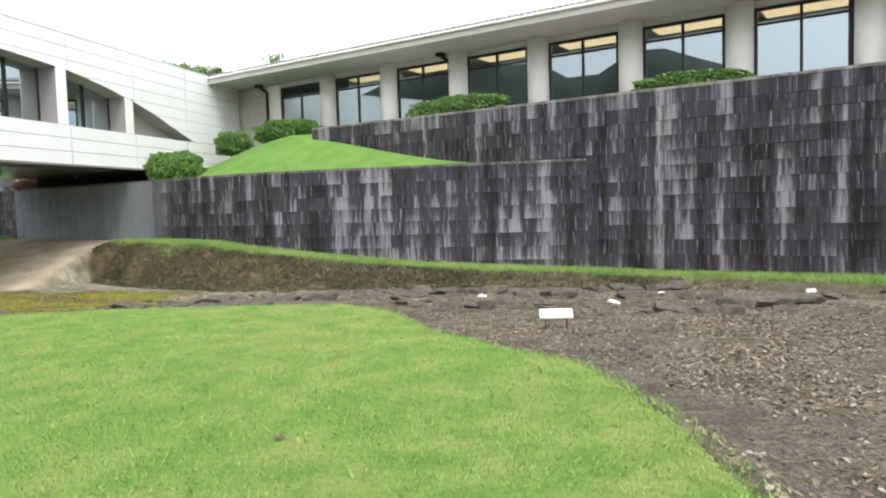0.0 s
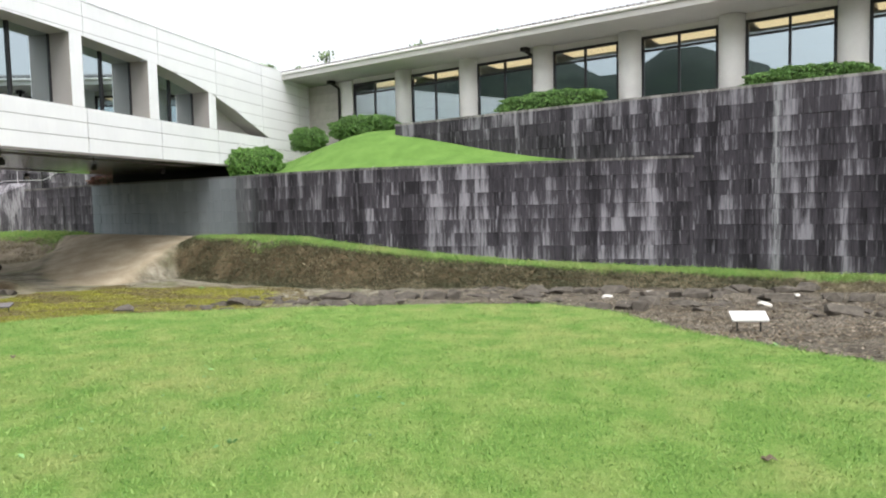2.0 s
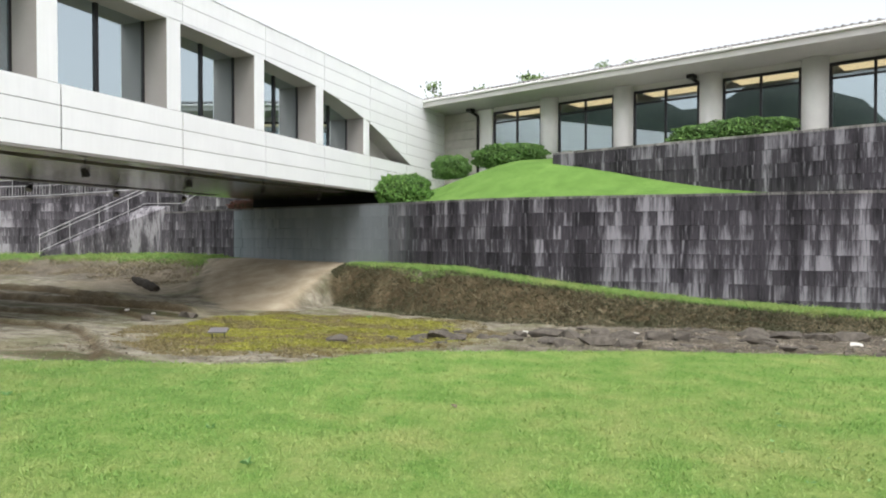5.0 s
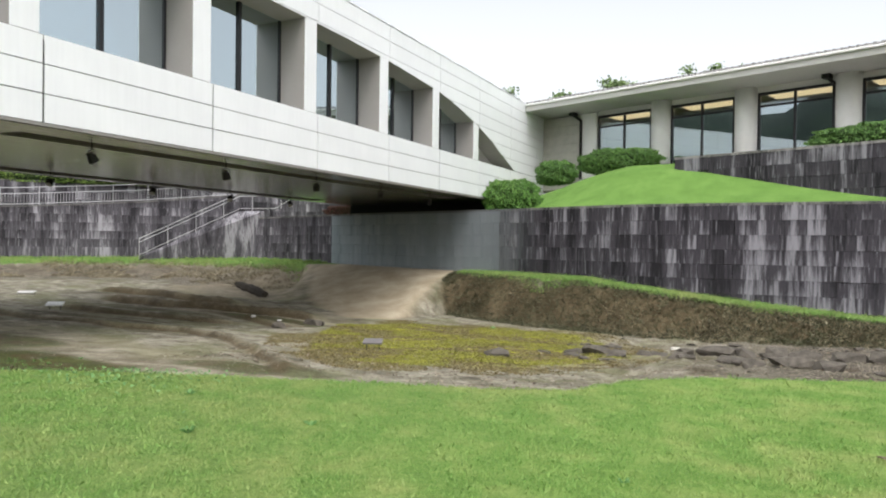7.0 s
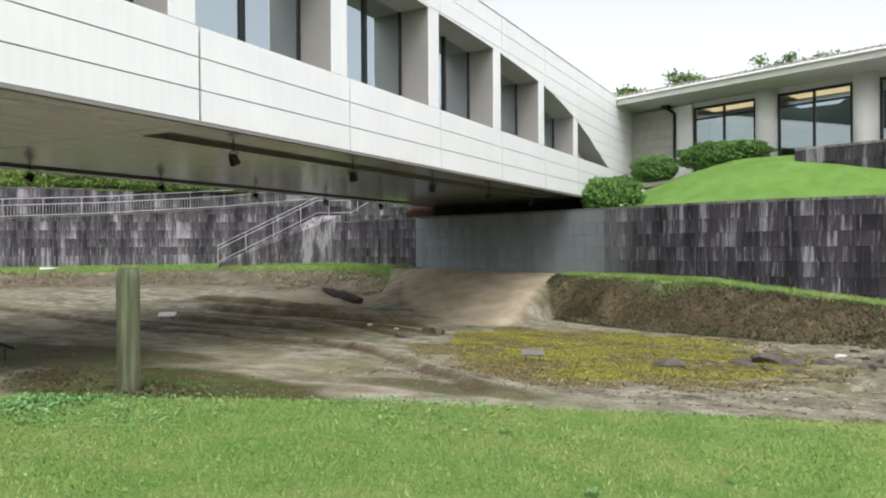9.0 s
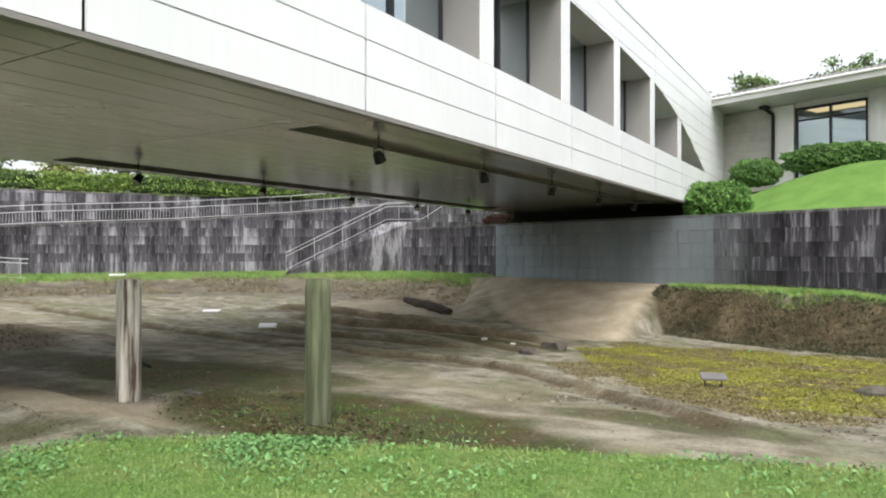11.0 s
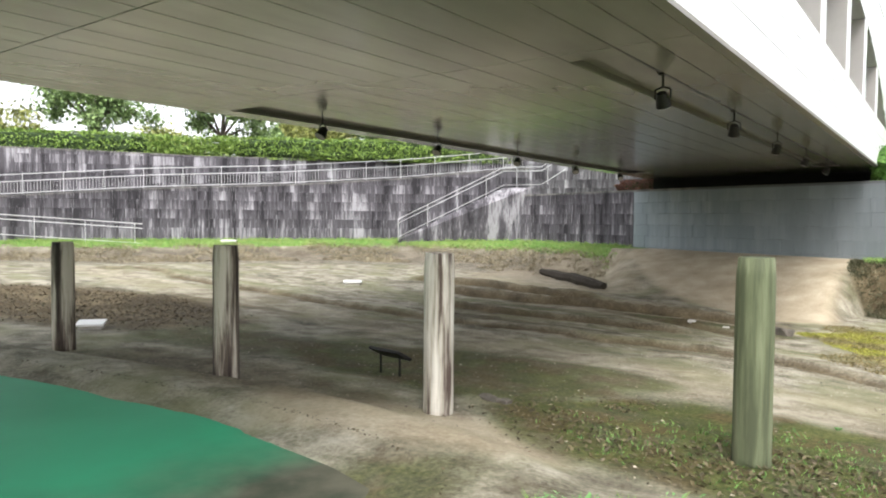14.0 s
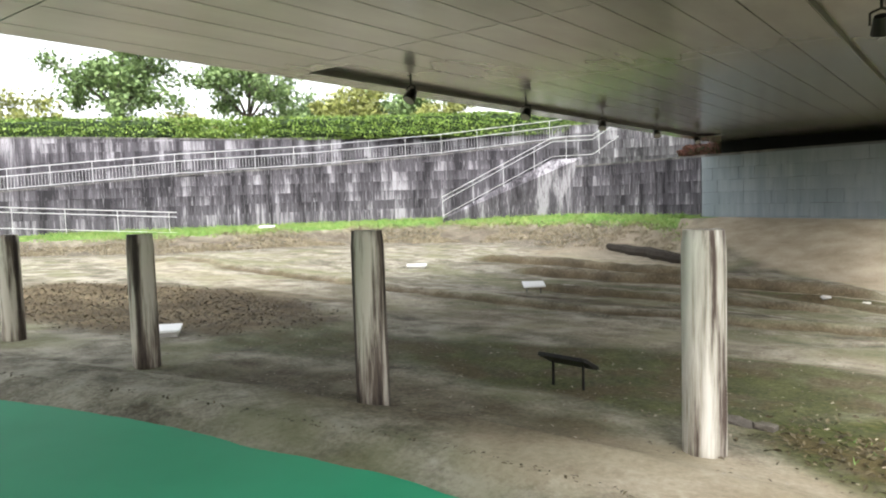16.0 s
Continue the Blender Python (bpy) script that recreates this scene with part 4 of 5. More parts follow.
def make_bridge():
    root = tagged(empty("bridge_wing"), "white panelled bridge building with arched window band spanning the excavation", "building")
    ys = JOINTS + [NORTH]

    def slab(name, pts, x0, x1, mat, parent=root, label=""):
        """A plate in the y-z plane, from x0 to x1 in depth."""
        bm = bmesh.new()
        f = bm.faces.new([bm.verts.new((x0, y, z)) for y, z in pts])
        r = bmesh.ops.extrude_face_region(bm, geom=[f])
        for v in r["geom"]:
            if isinstance(v, bmesh.types.BMVert):
                v.co.x = x1
        return part(name, bm, mat, parent, label)

    g = 0.011
    rows = [3.55, 4.08, 4.62, 5.15]
    for y0, y1 in zip(ys, ys[1:]):
        for z0, z1 in zip(rows, rows[1:]):
            slab("fascia_panel", [(y0 + 0.026, z0 + g), (y1 - 0.026, z0 + g), (y1 - 0.026, z1 - g), (y0 + 0.026, z1 - g)], BX, BX - 0.04, M_PANEL)
            slab("fascia_panel", [(y0 + 0.026, z0 + g), (y1 - 0.026, z0 + g), (y1 - 0.026, z1 - g), (y0 + 0.026, z1 - g)], BW, BW + 0.04, M_PANEL)
    part("fascia_core", boxed((BX - 0.35, ys[0], 3.56), (BX - 0.045, NORTH, 5.13)), M_GAP, root)
    part("fascia_core", boxed((BW + 0.045, ys[0], 3.56), (BW + 0.35, NORTH, 5.13)), M_GAP, root)
    part("drip_edge", boxed((BX - 0.12, ys[0], 3.49), (BX + 0.012, NORTH - 3, 3.548)), M_PIER_SIDE, root, "thin grey drip edge")
    # parapet cladding above the arch
    zr = [8.86 - 0.53 * k for k in range(8)]
    zr[-1] = 5.155
    for y0, y1 in zip(ys, ys[1:]):
        for zb, zt in zip(zr[1:], zr):
            n = 10
            yy = np.linspace(y0 + g, y1 - g, n + 1)
            low = [max(zb + g, arch(y) if y < 32.75 else zb + g) for y in yy]
            keep = [(y, l) for y, l in zip(yy, low) if l < zt - g - 0.01]
            if len(keep) < 2:
                continue
            pts = keep + [(keep[-1][0], zt - g), (keep[0][0], zt - g)]
            slab("cladding_panel", pts, BX, BX - 0.04, M_PANEL)
    yy = list(np.linspace(ys[0], 32.7, 60))
    slab("cladding_core", [(y, max(arch(y), 5.2) + 0.02) for y in yy] + [(32.75, 5.16), (NORTH, 5.16), (NORTH, 8.8), (ys[0], 8.8)], BX - 0.03, BX - 0.3, M_CLAD_GAP)
    # underside of the arch
    V, F = [], []
    for y in yy:
        z = arch(y)
        V += [(BX - 0.002, y, z), (BX - 0.9, y, z), (BX - 0.9, y, z + 0.15), (BX - 0.002, y, z + 0.016)]
    for i in range(len(yy) - 1):
        a, b = 4 * i, 4 * i + 4
        F += [(a, a + 1, b + 1, b), (a + 1, a + 2, b + 2, b + 1), (a + 2, a + 3, b + 3, b + 2), (a + 3, a, b, b + 3)]
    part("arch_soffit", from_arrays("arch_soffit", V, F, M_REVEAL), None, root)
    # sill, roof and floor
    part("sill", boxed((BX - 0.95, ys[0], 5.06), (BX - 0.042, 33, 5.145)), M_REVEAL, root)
    part("roof_deck", boxed((BW + 0.1, ys[0], 8.3), (BX - 0.31, NORTH + 3, 8.6)), M_REVEAL, root)
    part("parapet_cap", boxed((BX - 0.34, ys[0], 8.862), (BX + 0.02, NORTH, 8.90)), M_PANEL, root)
    part("floor_deck", boxed((BW + 0.36, ys[0], 4.6), (BX - 0.36, NORTH + 3, 5.05)), M_CARPET, root)
    part("inner_ceiling", boxed((BW + 0.1, ys[0], 7.78), (BX - 0.92, NORTH, 7.84)), M_REVEAL, root)
    part("recessed_wall", boxed((BX - 1.0, 27.8, 5.15), (BX - 0.88, 33.4, 7.0)), M_REVEAL, root)
    part("end_wall", boxed((BW + 0.2, 33.4, 5.1), (BX - 0.36, 33.6, 7.76)), M_WHITEWALL, root)
    part("west_cladding", boxed((BW, ys[0], 7.7), (BW + 0.3, NORTH, 8.86)), M_PANEL, root)
    # window bays: columns flush with the cladding, glass set deep behind
    for k, y1 in enumerate(JOINTS):
        yc0, yc1 = y1 - 0.62, y1 - 0.09
        if yc0 > 30:
            continue
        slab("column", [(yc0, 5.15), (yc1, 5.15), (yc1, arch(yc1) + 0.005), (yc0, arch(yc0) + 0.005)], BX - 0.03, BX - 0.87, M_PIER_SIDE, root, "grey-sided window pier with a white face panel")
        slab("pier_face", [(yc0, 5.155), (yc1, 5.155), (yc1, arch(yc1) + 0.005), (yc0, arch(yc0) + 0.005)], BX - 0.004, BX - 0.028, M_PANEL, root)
        slab("column", [(yc0, 5.15), (yc1, 5.15), (yc1, 7.72), (yc0, 7.72)], BW + 0.004, BW + 0.5, M_PANEL, root)
        if k + 1 >= len(JOINTS) or JOINTS[k + 1] - 0.62 > 30:
            continue
        a, b = yc1, JOINTS[k + 1] - 0.62
        zt = min(arch(a), 7.76)
        zb2 = arch(b)
        x = BX - 0.86
        win = slab("window", [(a, 5.15), (b, 5.15), (b, 5.22), (a, 5.22)], x, x - 0.08, M_FRAME)
        slab("jamb", [(a, 5.225), (a + 0.07, 5.225), (a + 0.07, zt), (a, zt)], x, x - 0.08, M_FRAME, win)
        slab("jamb", [(b - 0.07, 5.225), (b, 5.225), (b, zb2), (b - 0.07, zb2)], x, x - 0.08, M_FRAME, win)
        mid = (a + b) / 2 + 0.1
        slab("mullion", [(mid - 0.05, 5.225), (mid + 0.05, 5.225), (mid + 0.05, arch(mid)), (mid - 0.05, arch(mid))], x + 0.03, x - 0.1, M_FRAME, win)
        for c, d in ((a + 0.075, mid - 0.055), (mid + 0.055, b - 0.075)):
            p = slab("pane", [(c, 5.225), (d, 5.225), (d, arch(d) + 0.02), (c, arch(c) + 0.02)], x - 0.03, x - 0.04, M_GLASS_BRIDGE, win)
            p.visible_shadow = False
            p = slab("pane", [(c, 5.16), (d, 5.16), (d, 7.7), (c, 7.7)], BW + 0.42, BW + 0.43, M_GLASS_CLEAR, win)
            p.visible_shadow = False
        slab("far_mullion", [(mid - 0.04, 5.16), (mid + 0.04, 5.16), (mid + 0.04, 7.7), (mid - 0.04, 7.7)], BW + 0.5, BW + 0.44, M_FRAME, win)
    # handrail inside the glass
    rail = part("handrail", tube(bmesh.new(), (BX - 1.35, ys[0] + 0.5, 6.05), (BX - 1.35, 27.5, 6.05), 0.025, 8), M_STEEL, root, "slim steel handrail behind the glass")
    rail2 = part("rail_bar", tube(bmesh.new(), (BX - 1.35, ys[0] + 0.5, 5.6), (BX - 1.35, 27.5, 5.6), 0.015, 6), M_STEEL, rail)
    for k in range(18):
        y = ys[0] + 0.8 + k * 2.05
        if y < 27.5:
            part("rail_post", tube(bmesh.new(), (BX - 1.35, y, 5.05), (BX - 1.35, y, 6.04), 0.02, 8), M_STEEL, rail)
    # soffit planks, with two recesses for the lamps
    edges = [BW + 0.02, -30.43, -29.47] + [-29.47 + 0.607 * k for k in range(1, 10)] + [-23.40, -22.62, -22.15, BX - 0.13]
    seams = [3.62 + BAY * k for k in range(-4, 8)] + [NORTH - 0.5]
    for i, (x0, x1) in enumerate(zip(edges, edges[1:])):
        recess = x1 in (-29.47, -22.62)
        for y0, y1 in zip(seams, seams[1:]):
            if recess and 8.1 < y1 and y0 < 26:
                if y0 > 8.1:
                    continue
                y1 = 8.1
            part("soffit_plank", boxed((x0 + 0.009, y0 + 0.01, BZ), (x1 - 0.009, y1 - 0.01, BZ + 0.02)), M_SOFFIT, root)
        if recess:
            part("recess_panel", boxed((x0 + 0.004, 7.6, BZ + 0.10), (x1 - 0.004, seams[-1], BZ + 0.14)), M_SOFFIT, root)
            part("recess_end", boxed((x0 + 0.004, 8.06, BZ + 0.021), (x1 - 0.004, 8.09, BZ + 0.098)), M_RECESS, root)
            part("light_track", boxed((x1 - 0.13, 8.2, BZ + 0.06), (x1 - 0.09, 28, BZ + 0.098)), M_DARK, root)
    for x0, x1 in ((BW + 0.03, -30.43), (-29.47, -23.40), (-22.62, BX - 0.13)):
        part("soffit_core", boxed((x0 + 0.004, seams[0], BZ + 0.022), (x1 - 0.004, seams[-1], BZ + 0.2)), M_RECESS, root)
    # added block, painted black for the shade in the gap above the wall
    part("bearing_beam", boxed((BW + 0.4, 31.6, 2.86), (BX - 0.4, 32.0, BZ - 0.01)), M_GAP, root)


make_bridge()


# ---- spotlights under the bridge ----
def spotlight():
    root = tagged(empty("spotlight"), "small black metal spotlight hung under the bridge soffit", "spotlight", "spotlights under the bridge")
    part("stem", tube(bmesh.new(), (0, 0, 0.1), (0, 0, -0.16), 0.018, 8), M_DARK, root)
    part("canopy", tube(bmesh.new(), (0, 0, 0.02), (0, 0, 0.09), 0.07, 12), M_DARK, root)
    bm = pipe(bmesh.new(), [(-0.11, 0, -0.32), (-0.11, 0, -0.18), (0, 0, -0.14), (0.11, 0, -0.18), (0.11, 0, -0.32)], 0.014, 6)
    part("yoke", bm, M_DARK, root)
    m = Matrix.Translation((0, 0, -0.32)) @ Euler((radians(35), 0, 0)).to_matrix().to_4x4()
    bm = bmesh.new()
    bmesh.ops.create_cone(bm, cap_ends=True, segments=16, radius1=0.115, radius2=0.07, depth=0.2, matrix=m)
    head = part("head", bm, M_DARK, root)
    bm = bmesh.new()
    bmesh.ops.create_cone(bm, cap_ends=True, segments=16, radius1=0.1, radius2=0.1, depth=0.012, matrix=m @ Matrix.Translation((0, 0, -0.108)))
    part("lens", bm, M_REVEAL, head, "pale glass lens")
    return root


first = spotlight()
spots = [(-22.72, 9.7 + 3.98 * k, 20 * k) for k in range(5)] + [(-29.57, 9.65 + 3.85 * k, 170 + 15 * k) for k in range(5)]
for k, (x, y, a) in enumerate(spots):
    m = pose(x, y, BZ + 0.01, 0, 0, a)
    if k == 0:
        first.matrix_world = m
    else:
        copy_thing(first, m)


# ---- timber posts ----
def post(x, y, h, r, mat, label, k):
    rng = random.Random(k)
    bm = bmesh.new()
    n, rows = 28, 12
    ph = [rng.uniform(0, 6.3) for _ in range(6)]
    rings = []
    for j in range(rows + 1):
        z = -0.08 + (h + 0.08) * j / rows
        ring = []
        for i in range(n):
            a = math.tau * i / n
            rr = r * (1 + 0.012 * math.sin(3 * a + ph[0]) + 0.01 * math.sin(7 * a + ph[1] + z) + 0.008 * math.sin(13 * a + ph[2] + 2 * z)) * (1.02 - 0.02 * j / rows)
            if j == rows:
                rr -= 0.012
            ring.append(bm.verts.new((rr * math.cos(a), rr * math.sin(a), z + (0.012 if j == rows else 0))))
        rings.append(ring)
    for p, q in zip(rings, rings[1:]):
        for i in range(n):
            bm.faces.new((p[i], p[(i + 1) % n], q[(i + 1) % n], q[i]))
    bm.faces.new(rings[-1])
    bm.faces.new(list(reversed(rings[0])))
    ob = part("timber_post", bm, mat)
    for p in ob.data.polygons:
        p.use_smooth = len(p.vertices) == 4
    ob.matrix_world = pose(x, y, gz(x, y), 0, 0, 70 * k)
    tagged(ob, label, "post", "row of timber posts")


for k, (x, y, top, r, mat, lab) in enumerate([
        (-20.58, 5.71, 1.16, 0.145, M_POST_GREEN, "round timber post green with algae set in earth"),
        (-23.3, 5.19, 1.12, 0.145, M_POST_PALE, "bleached round timber post with dark streaks set in earth"),
        (-26.05, 4.78, 1.13, 0.145, M_POST_DARK, "dark stained round timber post with pale patches"),
        (-29.25, 4.45, 1.10, 0.145, M_POST_DARK, "dark weathered round timber post with black streaks"),
        (-32.5, 4.3, 1.08, 0.145, M_POST_DARK, "dark round timber post beside the pond")]):
    post(x, y, top - gz(x, y), r, mat, lab, k + 1)


# ---- signs ----
M_SIGN_OLD = plain("weathered_sign_face", (0.15, 0.14, 0.145), 0.6, 0, 0.2, 6, 0.1)
def sign(x, y, w, d, h, tilt, turn, face, label, dark=False):
    root = tagged(empty("information_sign", pose(x, y, gz(x, y), 0, 0, turn)), label, "sign", "information signs in the excavation")
    bm = box(bmesh.new(), (-w / 2, -d / 2, -0.02), (w / 2, d / 2, 0.02), Matrix.Translation((0, 0, h)) @ Euler((radians(tilt), 0, 0)).to_matrix().to_4x4(), 0.006)
    board = part("board", bm, face, root)
    for sx in (-1, 1):
        if h > 0.1:
            part("leg", boxed((sx * w * 0.32 - 0.01, -0.01, -0.05), (sx * w * 0.32 + 0.01, 0.01, h - 0.01)), M_DARK, root)
    if h <= 0.1:
        part("base", boxed((-w / 2 + 0.04, -d / 2 + 0.04, -0.05), (w / 2 - 0.04, d / 2 - 0.04, h - 0.03)), M_CONC, root)


sign(-1.0, 12.2, 0.58, 0.26, 0.27, 26, 8, M_SIGN, "white slanted board on two short dark legs in bare earth")
sign(-25.0, 6.45, 0.56, 0.26, 0.27, -28, -8, M_DARK, "dark slanted board on two thin legs on mossy earth")
sign(-17.65, 12.9, 0.44, 0.26, 0.20, 16, 22, M_SIGN_OLD, "small grey slanted board on legs in bright moss")
sign(-29.6, 13.7, 0.48, 0.30, 0.20, 14, 40, M_SIGN, "white slanted board standing by a low earth ridge")
sign(-31.0, 5.7, 0.44, 0.32, 0.10, 8, 50, M_SIGN, "low white board on a concrete base")
sign(-50.2, 22.6, 0.8, 0.4, 0.09, 6, 40, M_SIGN, "low pale board on the far grass strip")
sign(-35.4, 16.6, 0.6, 0.3, 0.09, 6, 40, M_SIGN, "low pale board lying near the far bank")


# ---- railings on the far side ----
def railing(name, label, line, levels, posts, bars=None, r=0.021):
    """line: points at foot level. levels: heights of the rails. posts: spacing. bars: spacing of thin balusters."""
    root = tagged(empty(name), label, "railing")
    for h in levels:
        part("rail", pipe(bmesh.new(), [(x, y, z + h) for x, y, z in line], r if h > 0.3 else r * 0.8, 6), M_STEEL, root)
    P = np.array(line, float)
    S = np.concatenate([[0], np.cumsum(np.linalg.norm(np.diff(P, axis=0), axis=1))])
    for s in np.arange(0.02, S[-1], posts):
        x, y, z = (float(np.interp(s, S, P[:, i])) for i in range(3))
        part("post", tube(bmesh.new(), (x, y, z - 0.1), (x, y, z + max(levels)), 0.018, 6), M_STEEL, root)
    if bars:
        bm = bmesh.new()
        for s in np.arange(0.1, S[-1], bars):
            x, y, z = (float(np.interp(s, S, P[:, i])) for i in range(3))
            tube(bm, (x, y, z + min(levels)), (x, y, z + sorted(levels)[-2]), 0.008, 4)
        ob = part("baluster_infill", bm, M_STEEL, root)
        ob["kind"] = "stuff"
    return root


line = [(x - 0.12, y + 0.12, far_top(0, x) + 0.05) for x, y in [(-70, 4.77), (-60, 14.2), (-54.2, 20.3), (-49.8, 25.6), (-45.3, 30.6), (-39.4, 35.0)]]
railing("ramp_railing", "galvanised steel ramp railing with thin balusters on a stone wall", line, (0.1, 0.72, 1.08), 2.0, 0.16)
line = [(-74, 3.0, 1.2), (-58.6, 13.6, 0.62), (-52.9, 19.3, 0.1)]
railing("low_ramp_railing", "galvanised double handrail along a low ramp", line, (0.08, 0.85, 1.08), 2.4)
line = [(-43.9, 29.0, 0.44), (-39.3, 32.55, 3.35), (-37.7, 33.9, 3.4), (-36.7, 34.9, 4.3)]
railing("stair_railing", "galvanised double handrail climbing beside stairs", line, (0.1, 0.86, 1.08), 1.8)
V = [(-43.9, 29.05, 0.0), (-39.3, 32.6, 0.0), (-37.9, 33.1, 0.0), (-37.9, 33.1, 3.3), (-39.3, 32.6, 3.3), (-43.9, 29.05, 0.4)]
bm = bmesh.new()
f = bm.faces.new([bm.verts.new(v) for v in V])
r = bmesh.ops.extrude_face_region(bm, geom=[f])
for v in r["geom"]:
    if isinstance(v, bmesh.types.BMVert):
        v.co += Vector((-0.15, 0.15, 0))
tagged(part("stair_flank", bm, M_STONE_FAR), "streaked stone flank wall of the stairs", "wall", kind="structure")
line = [(-47, 34.5, 5.5), (-40, 40, 7.2)]
railing("upper_railing", "pale double handrail above the hedge", line, (0.8, 1.1), 2.0)


# ---- plants ----
def leaf_cloud(points, size, rng, flat=0.0):
    """Small leaf quads at the given points with their normals."""
    n = len(points)
    P = np.array(points)
    a = rng.uniform(0, math.tau, n)
    b = rng.uniform(-1, 1, n)
    u = np.stack([np.cos(a) * np.sqrt(1 - b * b), np.sin(a) * np.sqrt(1 - b * b), b], 1)
    w = rng.normal(size=(n, 3))
    v = np.cross(u, w)
    v /= np.linalg.norm(v, axis=1)[:, None]
    s = size * rng.uniform(0.6, 1.4, n)[:, None]
    V = np.stack([P - u * s, P + v * s * 0.55, P + u * s, P - v * s * 0.55], 1).reshape(-1, 3)
    F = np.arange(4 * n).reshape(n, 4)
    return V.tolist(), F.tolist()


def bush(name, label, mat, c, size, turn, n, leaf=0.05, seed=1, power=3.0, core=True):
    """A clipped shrub: leaves over a rounded box with an uneven skin, round a solid core coloured dark for the shade
    inside.
    """
    rng = np.random.RandomState(seed)
    d = rng.normal(size=(n, 3))
    d /= (np.abs(d) ** power).sum(1)[:, None] ** (1 / power)
    bumps = 1 + 0.08 * np.sin(d[:, 0] * 9 + seed) * np.cos(d[:, 1] * 8) + 0.07 * np.sin(d[:, 2] * 7 + d[:, 0] * 5 + seed) + 0.05 * np.sin(d[:, 0] * 21 + d[:, 2] * 13)
    rad = bumps * np.where(rng.rand(n) < 0.75, rng.uniform(0.93, 1.03, n), rng.uniform(0.75, 0.95, n))
    P = d * rad[:, None] * (np.array(size) / 2)
    P[:, 2] = np.maximum(P[:, 2], -size[2] / 2)
    V, F = leaf_cloud(P, leaf, rng)
    root = tagged(empty(name, pose(*c, 0, 0, turn)), label, "bush" if "hedge" not in name else "hedge")
    part("leaves", from_arrays("leaves", V, F, mat), None, root)
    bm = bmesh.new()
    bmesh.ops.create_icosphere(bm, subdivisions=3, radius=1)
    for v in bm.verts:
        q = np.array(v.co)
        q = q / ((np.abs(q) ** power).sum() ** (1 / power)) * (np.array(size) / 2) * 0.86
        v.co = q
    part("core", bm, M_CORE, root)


# core colour: the shade between the leaves is put into this dark green
M_CORE = plain("inner_leaf_shade", (0.025, 0.045, 0.014), 0.95, 0, 0.4, 9, 0.5)
ANG = -19.63
bush("bush", "clipped low green bush on the stone terrace", M_BUSH, (-6.2, 28.35, 5.45), (4.4, 1.1, 0.85), ANG, 12000, 0.05, 1)
bush("bush", "clipped long green bush above the tall wall", M_BUSH, (2.6, 25.65, 5.36), (3.7, 1.1, 0.75), ANG, 12000, 0.05, 2)
bush("bush", "rounded green bush on the crest of the grass bank", M_BUSH, (-16.5, 33.4, 5.52), (4.1, 1.5, 1.15), -18, 12000, 0.055, 3, 2.6)
bush("bush", "small dark rounded bush on the grass bank", M_BUSH, (-19.5, 33.2, 5.02), (2.1, 1.4, 1.2), -10, 6000, 0.055, 4, 2.3)
bush("bush", "loose light green bush beside the bridge end", M_FRESH, (-20.5, 29.5, 3.55), (2.6, 2.2, 1.6), 25, 9000, 0.06, 5, 2.3)
bush("shrub", "reddish brown shrub under the bridge end", M_RED, (-31.0, 32.6, 3.15), (3.2, 1.3, 0.75), 20, 6000, 0.05, 6, 2.6)


def hedge_run(name, label, a, b, z, h, w, n, seed, mat=M_HEDGE):
    a, b = Vector(a), Vector(b)
    d = b - a
    bush(name, label, mat, ((a.x + b.x) / 2, (a.y + b.y) / 2, z + h / 2), (d.length, w, h), math.degrees(math.atan2(d.y, d.x)), n, 0.085, seed, 9.0)


hedge_run("hedge", "long clipped green hedge on top of the stone wall", (-77, 2.4), (-55.6, 23.6), 5.0, 1.35, 1.3, 26000, 11)
hedge_run("hedge", "clipped green hedge behind the ramp railing", (-54.6, 24.6), (-40.0, 38.0), 5.0, 1.25, 1.3, 22000, 12)


def tree(x, y, z, h, r, seed, mat, label, leaf=0.12, n=9000, low=0.35):
    """Trunk, forking limbs and a crown of leaf clumps at the limb ends."""
    rng = np.random.RandomState(seed)
    root = tagged(empty("tree", pose(x, y, z)), label, "tree")
    bm = bmesh.new()
    top = Vector((rng.uniform(-0.3, 0.3), rng.uniform(-0.3, 0.3), h * 0.5))
    tube(bm, (0, 0, -0.2), (top.x * 0.4, top.y * 0.4, h * low), 0.032 * h, 10, 0.024 * h)
    ends = []
    base = Vector((top.x * 0.4, top.y * 0.4, h * low - 0.05))
    for k in range(9):
        a = k * 2.4 + rng.uniform(-0.4, 0.4)
        e = Vector((math.cos(a) * r * rng.uniform(0.35, 0.8), math.sin(a) * r * rng.uniform(0.35, 0.8), h * rng.uniform(low + 0.1, 0.86)))
        tube(bm, base, e, 0.014 * h, 6, 0.005 * h)
        ends.append(e)
        for j in range(4):
            e2 = e + Vector(rng.normal(size=3)) * r * 0.28
            tube(bm, e, e2, 0.005 * h, 5, 0.002 * h)
            ends.append(e2)
    part("trunk", bm, M_BARK, root)
    per = n // len(ends)
    P = []
    for e in ends:
        c = np.array(e)
        s = r * rng.uniform(0.09, 0.17)
        P.append(c + rng.normal(size=(per, 3)) * s * np.array([1, 1, 0.62]))
    P = np.concatenate(P)
    V, F = leaf_cloud(P, leaf, rng)
    part("crown", from_arrays("crown", V, F, mat), None, root)


